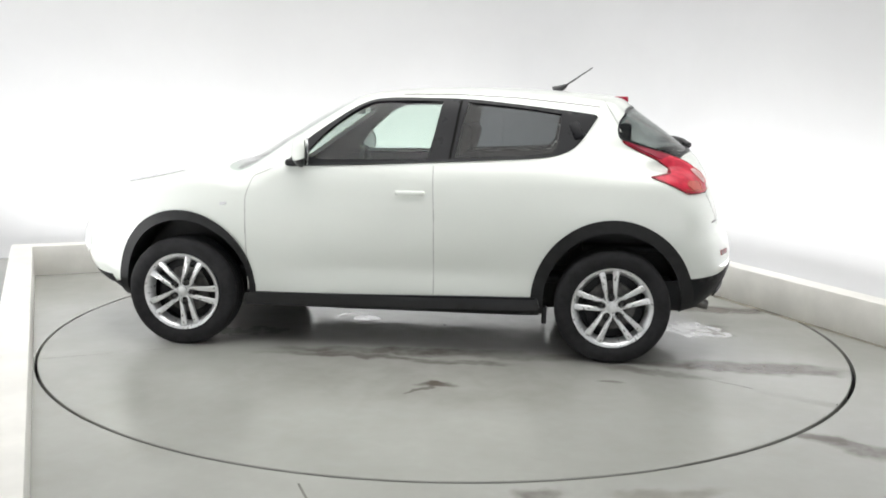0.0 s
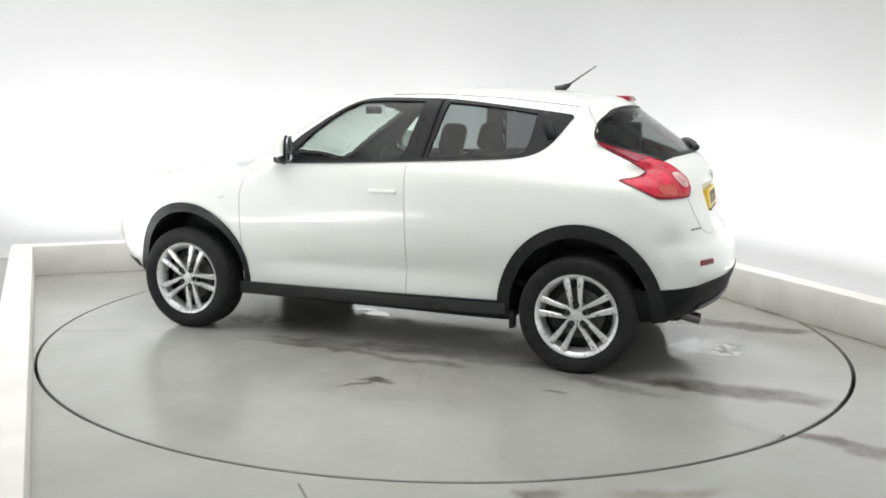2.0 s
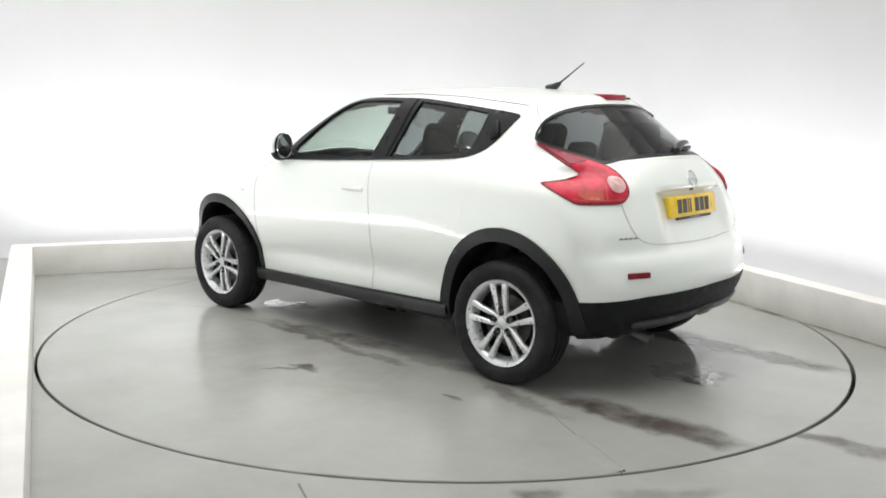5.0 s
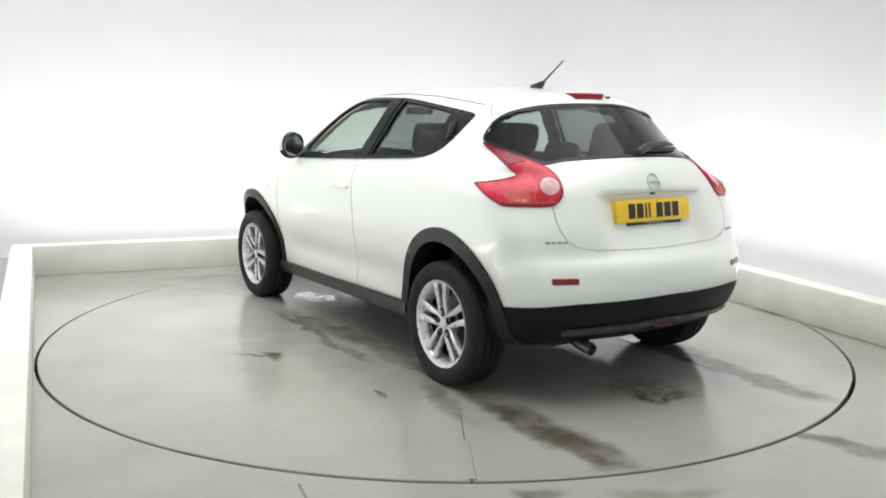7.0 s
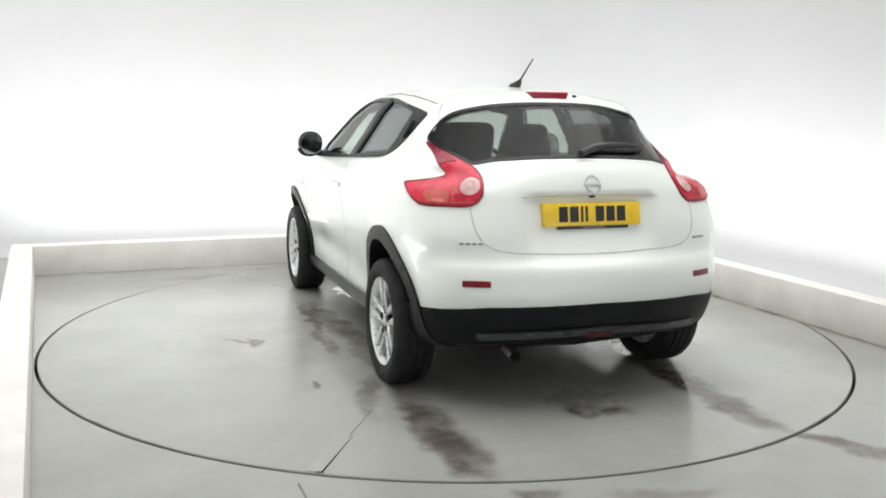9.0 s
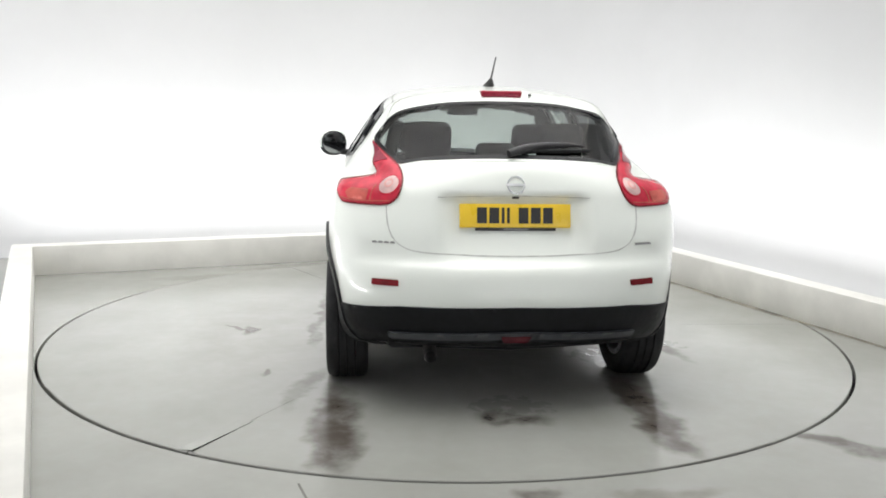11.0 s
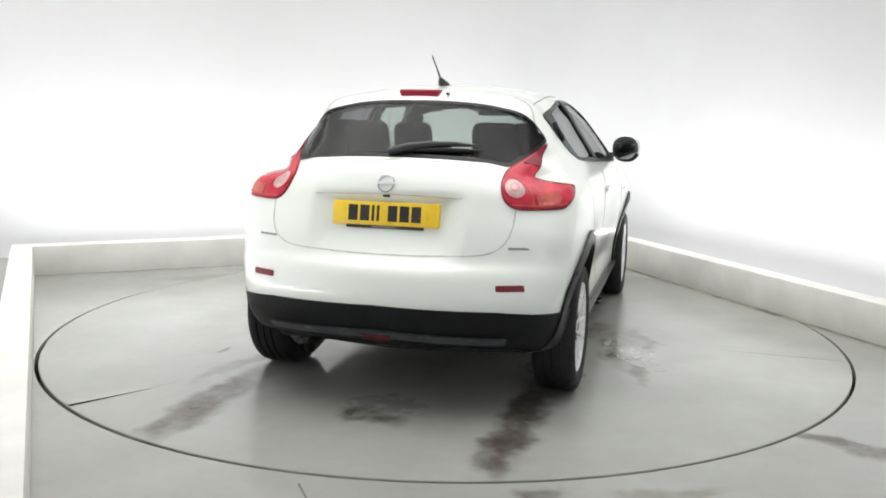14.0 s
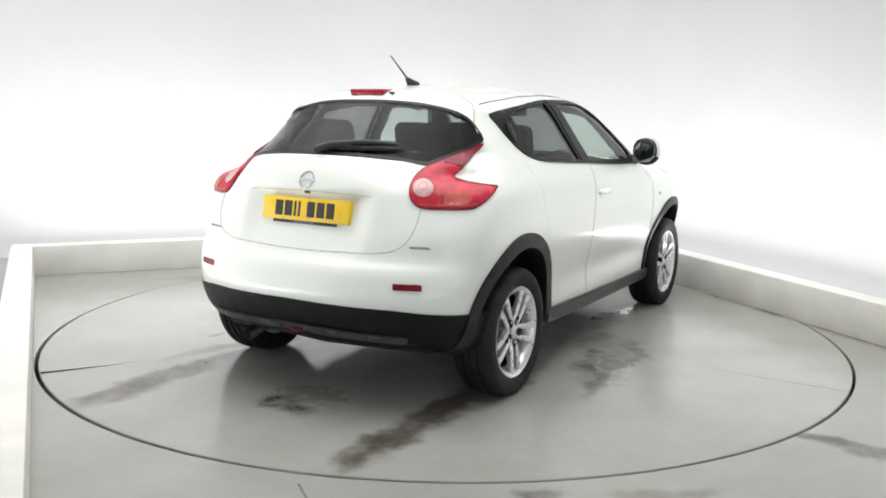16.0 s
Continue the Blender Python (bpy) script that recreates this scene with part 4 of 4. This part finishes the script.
# exhaust and hidden silencer
bm = lathe_bm([(0.0, 0.10), (0.022, 0.10), (0.026, -0.16), (0.030, -0.17), (0.033, -0.165), (0.033, 0.12)], 20)
bmesh.ops.transform(bm, matrix=pose(-1.715, 0.388, 0.296, 12, 0, -90), verts=bm.verts)
part("exhaust_pipe", bm, EXHAUST, car, "dull steel exhaust tailpipe", True, CO)
bm = bmesh.new()
box(bm, (-1.80, 0.14, 0.275), (-1.50, 0.60, 0.37), None, 0.04, 3)
part("silencer", bm, CLAD, car, "", True, CO)
bm = bmesh.new()
tube(bm, [(-1.265, -0.7, 0.30), (-1.20, -0.4, 0.26), (-1.20, 0.4, 0.26), (-1.265, 0.7, 0.30)], 0.035, 10)
part("rear_axle", bm, CLAD, car, "", True, CO)
for s in (1, -1):
    bm = bmesh.new()
    box(bm, (-0.90, s * 0.79 - 0.03, 0.20), (-0.87, s * 0.79 + 0.03, 0.30), None, 0.006)
    part("mud_flap", bm, CLAD, car, "", True, CO)

# door mirrors
for s in (1, -1):
    arm = bmesh.new()
    box(arm, (0.52, s * 0.74 - 0.06, 1.085), (0.64, s * 0.74 + 0.10 * s + 0.03, 1.125), None, 0.016, 3)
    mirror = part("door_mirror", arm, CLAD, car, "door mirror with white cap and black bezel", True, CO)
    cap = bmesh.new()
    bmesh.ops.create_uvsphere(cap, u_segments=28, v_segments=16, radius=1)
    for v in cap.verts:
        x, y, z = v.co
        r = max((abs(y) ** 2.3 + abs(z) ** 2.3) ** (1 / 2.3) / max((y * y + z * z) ** 0.5, 1e-6), 0.1)
        v.co = Vector((0.535 + (x * 0.062 if x > 0 else x * 0.02), s * 0.925 + y / r * 0.104, 1.174 + z / r * 0.094))
    low = cap.copy()
    bmesh.ops.bisect_plane(cap, geom=cap.verts[:] + cap.edges[:] + cap.faces[:], plane_co=(0.545, 0, 1.135), plane_no=(-0.3, 0, -0.9), clear_outer=True)
    bmesh.ops.bisect_plane(cap, geom=cap.verts[:] + cap.edges[:] + cap.faces[:], plane_co=(0.526, 0, 0), plane_no=(-1, 0, 0), clear_outer=True)
    swing = Matrix.Translation((0.55, s * 0.88, 0)) @ pose(0, 0, 0, 0, 0, s * 20) @ Matrix.Translation((-0.55, -s * 0.88, 0))
    bmesh.ops.transform(cap, matrix=swing, verts=cap.verts)
    part("mirror_cap", cap, PAINT, mirror, "white mirror cap", True)
    for v in low.verts:
        v.co = Vector((0.535, s * 0.93, 1.176)) + (v.co - Vector((0.535, s * 0.93, 1.176))) * 0.985
    bmesh.ops.transform(low, matrix=swing, verts=low.verts)
    part("mirror_shell", low, CLAD, mirror, "black mirror shell", True)
    gl = lathe_bm([(0.0, 0.0), (0.9, 0.0), (1.0, 0.006), (1.0, -0.01)], 28, "y")
    for v in gl.verts:
        x, y, z = v.co
        r = max((abs(x) ** 2.3 + abs(z) ** 2.3) ** (1 / 2.3) / max((x * x + z * z) ** 0.5, 1e-6), 0.1)
        v.co = Vector((0.509 + y * 0.4, s * 0.925 + x / r * 0.087, 1.175 + z / r * 0.078))
    bmesh.ops.recalc_face_normals(gl, faces=gl.faces)
    bmesh.ops.transform(gl, matrix=swing, verts=gl.verts)
    part("mirror_glass", gl, MIRROR, mirror, "silvered mirror glass", True)

# door handles, side repeaters, rear handles in the black corner
for s, tag in ((1, "_a"), (-1, "_b")):
    p0 = on_side([(-0.10, 0.945)], s)[0]
    bm = bmesh.new()
    box(bm, (-0.185, -0.013, -0.014), (-0.01, 0.013, 0.014), Matrix.Translation((0, p0[1] + s * 0.007, 0.945)), 0.011, 3)
    part("door_handle", bm, PAINT, SKIN["front_door" + tag], "white pull handle", True)
    plate_on("handle_recess", np.stack([-0.10 + 0.085 * np.cos(np.linspace(0, 6.28, 25)[:-1]), 0.943 + 0.034 * np.sin(np.linspace(0, 6.28, 25)[:-1])], -1), side(s), PAINT, SKIN["front_door" + tag], 0.002, 0.004)
    plate_on("side_repeater", [(1.030, 0.848), (0.99, 0.852), (0.99, 0.868), (1.026, 0.865)], side(s), WHITELENS, SKIN["body_shell"], 0.006, 0.008, (), (0.01, 0.008))
    p0 = on_side([(-1.04, 1.31)], s)[0]
    bm = bmesh.new()
    box(bm, (-0.03, -0.012, -0.055), (0.03, 0.012, 0.055), Matrix.Translation((-1.035, p0[1] + s * 0.006, 1.315)) @ pose(0, 0, 0, s * 30, 25, 0), 0.010, 2)
    part("door_handle", bm, GLOSSBLACK, SKIN["rear_door" + tag], "black hidden handle", True)
    # marker lamps on the wings and round headlamps
    plate_on("marker_lamp", spline([(1.31, s * 0.70), (1.44, s * 0.65), (1.66, s * 0.57), (1.72, s * 0.60), (1.58, s * 0.68), (1.42, s * 0.74)], 4), on_top, WHITELENS, car, 0.005, 0.02, (), (0.02, 0.02), "clear marker lamp on the wing", CO)
    a = np.linspace(0, 2 * np.pi, 29)[:-1]
    head = np.stack([s * 30 + 7.0 * np.cos(a), 0.60 + 0.095 * np.sin(a)], -1)
    hl = plate_on("headlamp", head, nose, WHITELENS, car, 0.008, 0.03, (), (1.0, 0.015), "round clear headlamp", CO, 0.012)
    plate_on("headlamp_ring", np.stack([s * 30 + 7.8 * np.cos(a), 0.60 + 0.106 * np.sin(a)], -1), nose, PAINT, hl, 0.009, 0.02, (np.stack([s * 30 + 7.0 * np.cos(a), 0.60 + 0.095 * np.sin(a)], -1),), (1.0, 0.012))
plate_on("front_grille", [(-20, 0.80), (20, 0.80), (15, 0.70), (-15, 0.70)], nose, CLAD, SKIN["front_bumper"], 0.004, 0.02, (), (1.5, 0.02), "black front grille")
plate_on("lower_grille", [(-17, 0.56), (17, 0.56), (21, 0.42), (-21, 0.42)], nose, CLAD, SKIN["front_bumper"], 0.004, 0.02, (), (1.5, 0.02), "black lower grille")
# cowl
plate_on("cowl_panel", [(1.06, -0.40), (1.09, 0.0), (1.06, 0.40), (1.09, 0.40), (1.12, 0.0), (1.09, -0.40)], on_top, CLAD, SKIN["bonnet"], 0.003, 0.01, (), (0.02, 0.03), "black plastic cowl")


# wheels
def build_wheel():
    tyre = lathe_bm([(0.222, 0.075), (0.232, 0.092), (0.262, 0.106), (0.295, 0.107), (0.315, 0.098), (0.325, 0.082), (0.3285, 0.060), (0.3285, 0.046), (0.321, 0.044), (0.321, 0.036), (0.3285, 0.034), (0.3290, 0.006), (0.321, 0.004), (0.321, -0.004),
                     (0.329, -0.006), (0.3285, -0.034), (0.321, -0.036), (0.321, -0.044), (0.3285, -0.046), (0.3285, -0.06), (0.325, -0.082), (0.315, -0.098), (0.295, -0.107), (0.262, -0.106), (0.232, -0.092), (0.222, -0.075)], 72)
    rim = lathe_bm([(0.196, -0.09), (0.225, -0.088), (0.205, -0.07), (0.190, -0.03), (0.190, 0.03), (0.203, 0.075), (0.212, 0.086), (0.222, 0.094), (0.230, 0.097), (0.232, 0.090), (0.226, 0.082)], 72)
    hub = lathe_bm([(0.0, 0.070), (0.045, 0.070), (0.060, 0.064), (0.066, 0.050), (0.066, 0.02)], 40)
    t = bpy.data.meshes.new("hub")
    hub.to_mesh(t)
    hub.free()
    rim.from_mesh(t)
    bmesh.ops.recalc_face_normals(rim, faces=rim.faces)
    wheel = part("wheel", rim, ALLOY, car, "silver five twin spoke alloy wheel", True)
    for v in tyre.verts:
        # the tyre stands flat on the ground
        if v.co.z < -0.3225:
            v.co.y *= 1 + (-0.3225 - v.co.z) * 3
            v.co.z = -0.3225
    part("tyre", tyre, RUBBER, wheel, "black road tyre", True)
    for k in range(5):
        for q in (-1, 1):
            sp = bmesh.new()
            m = pose(0, 0, 0, 0, -72 * k + 90, 0)
            secs = []
            for r, off, w, h, d in ((0.030, 0.012, 0.010, 0.072, 0.035), (0.058, 0.026, 0.0105, 0.078, 0.034), (0.09, 0.0275, 0.0125, 0.082, 0.032), (0.15, 0.033, 0.0155, 0.087, 0.028), (0.205, 0.041, 0.0195, 0.089, 0.024), (0.216, 0.043, 0.0215, 0.087, 0.024)):
                c = q * off
                secs.append([Vector((r, h - d, c - w * 0.8)), Vector((r, h - 0.006, c - w)), Vector((r, h, c - w * 0.6)), Vector((r, h, c + w * 0.6)), Vector((r, h - 0.006, c + w)), Vector((r, h - d, c + w * 0.8))])
            rows = [[sp.verts.new(m @ p) for p in sec] for sec in secs]
            for a, b in zip(rows, rows[1:]):
                for j in range(6):
                    sp.faces.new((a[j], a[(j + 1) % 6], b[(j + 1) % 6], b[j]))
            bmesh.ops.recalc_face_normals(sp, faces=sp.faces)
            part("spoke", sp, ALLOY, wheel, "", True)
    # disc behind the spokes, coloured dark as the shade in the gaps
    part("rim_void", lathe_bm([(0.0, -0.02), (0.19, -0.02), (0.188, 0.03), (0.187, -0.03), (0.0, -0.03)], 48), ALLOYSHADE, wheel, "", True)
    part("brake_disc", lathe_bm([(0.0, 0.018), (0.06, 0.022), (0.062, 0.006), (0.140, 0.006), (0.142, -0.01), (0.0, -0.01)], 48), STEEL, wheel, "bare steel brake disc", True)
    cal = bmesh.new()
    box(cal, (0.09, -0.01, -0.06), (0.155, 0.028, 0.06), pose(0, 0, 0, 0, -25, 0), 0.01)
    part("brake_caliper", cal, ALLOYSHADE, wheel, "", True)
    part("centre_cap", lathe_bm([(0.0, 0.080), (0.022, 0.080), (0.028, 0.077), (0.029, 0.06)], 28), ALLOY, wheel, "", True)
    for k in range(5):
        a = radians(72 * k - 90)
        # nut recesses coloured dark for the shade in them
        seat_ring = lathe_bm([(0.0, 0.0712), (0.0180, 0.0712), (0.0205, 0.079), (0.0225, 0.079), (0.0225, 0.05)], 20)
        bmesh.ops.translate(seat_ring, vec=(0.060 * math.cos(a), 0, 0.060 * math.sin(a)), verts=seat_ring.verts)
        recess = part("nut_recess", seat_ring, ALLOYSHADE, wheel, "", True)
        nut = lathe_bm([(0.0, 0.0765), (0.007, 0.0765), (0.0105, 0.0735), (0.0105, 0.065)], 6)
        bmesh.ops.translate(nut, vec=(0.060 * math.cos(a), 0, 0.060 * math.sin(a)), verts=nut.verts)
        part("wheel_nut", nut, STEEL, recess, "", True)
    return wheel


w0 = build_wheel()
SPINS = ((1.272, 0.812, 13, 0), (-1.268, 0.788, 43, 0), (1.272, -0.785, 40, 180), (-1.268, -0.760, 5, 180))
for i, (x, y, spin, rz) in enumerate(SPINS):
    m = pose(OFFX + x, OFFY + y, 0.3225, 0, spin, rz)
    w = copy_thing(w0, m) if i else w0
    w.matrix_basis = m
    for ch in w.children:
        if ch.name.startswith("tyre"):
            ch.rotation_euler = (0, radians(-spin), 0)


# seats, dashboard and other cabin things
def seat(x, y, w, bench=False):
    bm = bmesh.new()
    box(bm, (x - 0.05, y - w / 2, 0.50), (x + 0.48, y + w / 2, 0.68), None, 0.05, 3)
    s = part("bench_seat" if bench else "seat", bm, FABRIC, car, "dark grey cloth seat", True, CO)
    bm = bmesh.new()
    box(bm, (-0.07, y - w / 2, 0.0), (0.07, y + w / 2, 0.56 if not bench else 0.50), Matrix.Translation((x - 0.02, 0, 0.60)) @ pose(0, 0, 0, 0, -17, 0), 0.06, 4)
    part("backrest", bm, FABRIC, s, "", True)
    for yy in ([y] if not bench else [y - 0.36, y + 0.36]):
        bm = bmesh.new()
        box(bm, (-0.055, yy - 0.125, 0.57 if not bench else 0.53), (0.05, yy + 0.125, 0.76 if not bench else 0.78), Matrix.Translation((x - 0.02, 0, 0.60)) @ pose(0, 0, 0, 0, -14, 0), 0.05, 4)
        part("headrest", bm, FABRIC, s, "", True)
    if bench:
        bm = bmesh.new()
        box(bm, (-0.05, -0.12, 0.50), (0.05, 0.10, 0.665), Matrix.Translation((x - 0.02, 0, 0.60)) @ pose(0, 0, 0, 0, -14, 0), 0.04, 3)
        part("headrest", bm, FABRIC, s, "low middle headrest", True)
    return s


seat(-0.16, 0.36, 0.50)
seat(-0.16, -0.36, 0.50)
seat(-0.98, 0.0, 1.22, True)
bm = bmesh.new()
box(bm, (0.52, -0.70, 0.62), (1.02, 0.70, 1.04), None, 0.07, 4)
dash = part("dashboard", bm, LINING, car, "dark grey dashboard", True, CO)
sw = lathe_bm([(0.168 + 0.016 * math.cos(radians(a)), 0.016 * math.sin(radians(a))) for a in range(0, 361, 45)], 40)
box(sw, (-0.165, -0.012, -0.02), (0.165, 0.012, 0.02))
box(sw, (-0.05, -0.02, -0.05), (0.05, 0.03, 0.05), None, 0.012)
bmesh.ops.transform(sw, matrix=Matrix.Translation((0.42, -0.36, 0.98)) @ pose(0, 0, 0, 0, 25, 90), verts=sw.verts)
part("steering_wheel", sw, LINING, car, "", True, CO)
bm = bmesh.new()
box(bm, (0.36, -0.11, 1.385), (0.385, 0.11, 1.437), None, 0.012, 3)
part("cabin_mirror", bm, LINING, car, "", True, CO)
for s in (1, -1):
    bm = bmesh.new()
    box(bm, (-1.36, -0.03, 1.02), (-0.97, 0.03, 1.36), None, 0.02, 2)
    for v in bm.verts:
        v.co.y = s * (0.60 - 0.22 * (v.co.z - 1.02) + v.co.y)
    if s < 0:
        bmesh.ops.reverse_faces(bm, faces=bm.faces)
    part("pillar_trim", bm, LINING, car, "dark grey rear pillar trim", True, CO)
bm = bmesh.new()
box(bm, (-1.72, -0.62, 0.60), (-1.1, 0.62, 0.64), None, 0.01)
part("boot_floor", bm, LINING, car, "", True, CO)
bm = bmesh.new()
box(bm, (-1.1, -0.70, 0.42), (1.0, 0.70, 0.46), None, 0.01)
part("cabin_floor", bm, LINING, car, "", True, CO)

# ---- lights of the studio ----
strip = tagged(new("light_strip"), "white fluorescent light strip on the floor by the wall", "light strip", group="light strips round the bay")
bm = bmesh.new()
box(bm, (-2.6, -0.06, 0.0), (2.6, 0.06, 0.05), None, 0.006)
part("housing", bm, KERB_MAT, strip, "", True)
bm = bmesh.new()
tube(bm, [(-2.55, 0, 0.07), (2.55, 0, 0.07)], 0.016, 10)
part("tube", bm, TUBE, strip, "glowing white tube", True)
strip.matrix_basis = Matrix.Translation(room(2.5, 0.82)) @ ROOM
copy_thing(strip, Matrix.Translation(room(5.82, -2.6)) @ Matrix.Rotation(radians(112.4), 4, "Z"))
copy_thing(strip, Matrix.Translation(room(-0.82, -2.6)) @ Matrix.Rotation(radians(112.4), 4, "Z"))
# added body of the fill strip behind the camera, out of view
copy_thing(strip, Matrix.Translation(room(2.5, -8.75)) @ ROOM)
softbox = tagged(new("ceiling_softbox"), "large white ceiling softbox over the turntable", "softbox")
bm = bmesh.new()
for lo, hi in (((-2.9, -3.3, 0), (-2.8, 3.3, 0.1)), ((2.8, -3.3, 0), (2.9, 3.3, 0.1)), ((-2.8, -3.3, 0), (2.8, -3.2, 0.1)), ((-2.8, 3.2, 0), (2.8, 3.3, 0.1))):
    box(bm, lo, hi)
part("frame", bm, KERB_MAT, softbox)
bm = bmesh.new()
box(bm, (-2.8, -3.2, 0.05), (2.8, 3.2, 0.06))
part("diffuser", bm, PANEL, softbox, "glowing white cloth")
softbox.matrix_basis = Matrix.Translation(room(2.5, -2.3, 4.0)) @ ROOM


def motions():
    rows = [(t, pose(0, 0, 0, 0, 0, a)) for t, a in TURN]
    walk(turntable, rows)
    walk(car, rows)


motions()
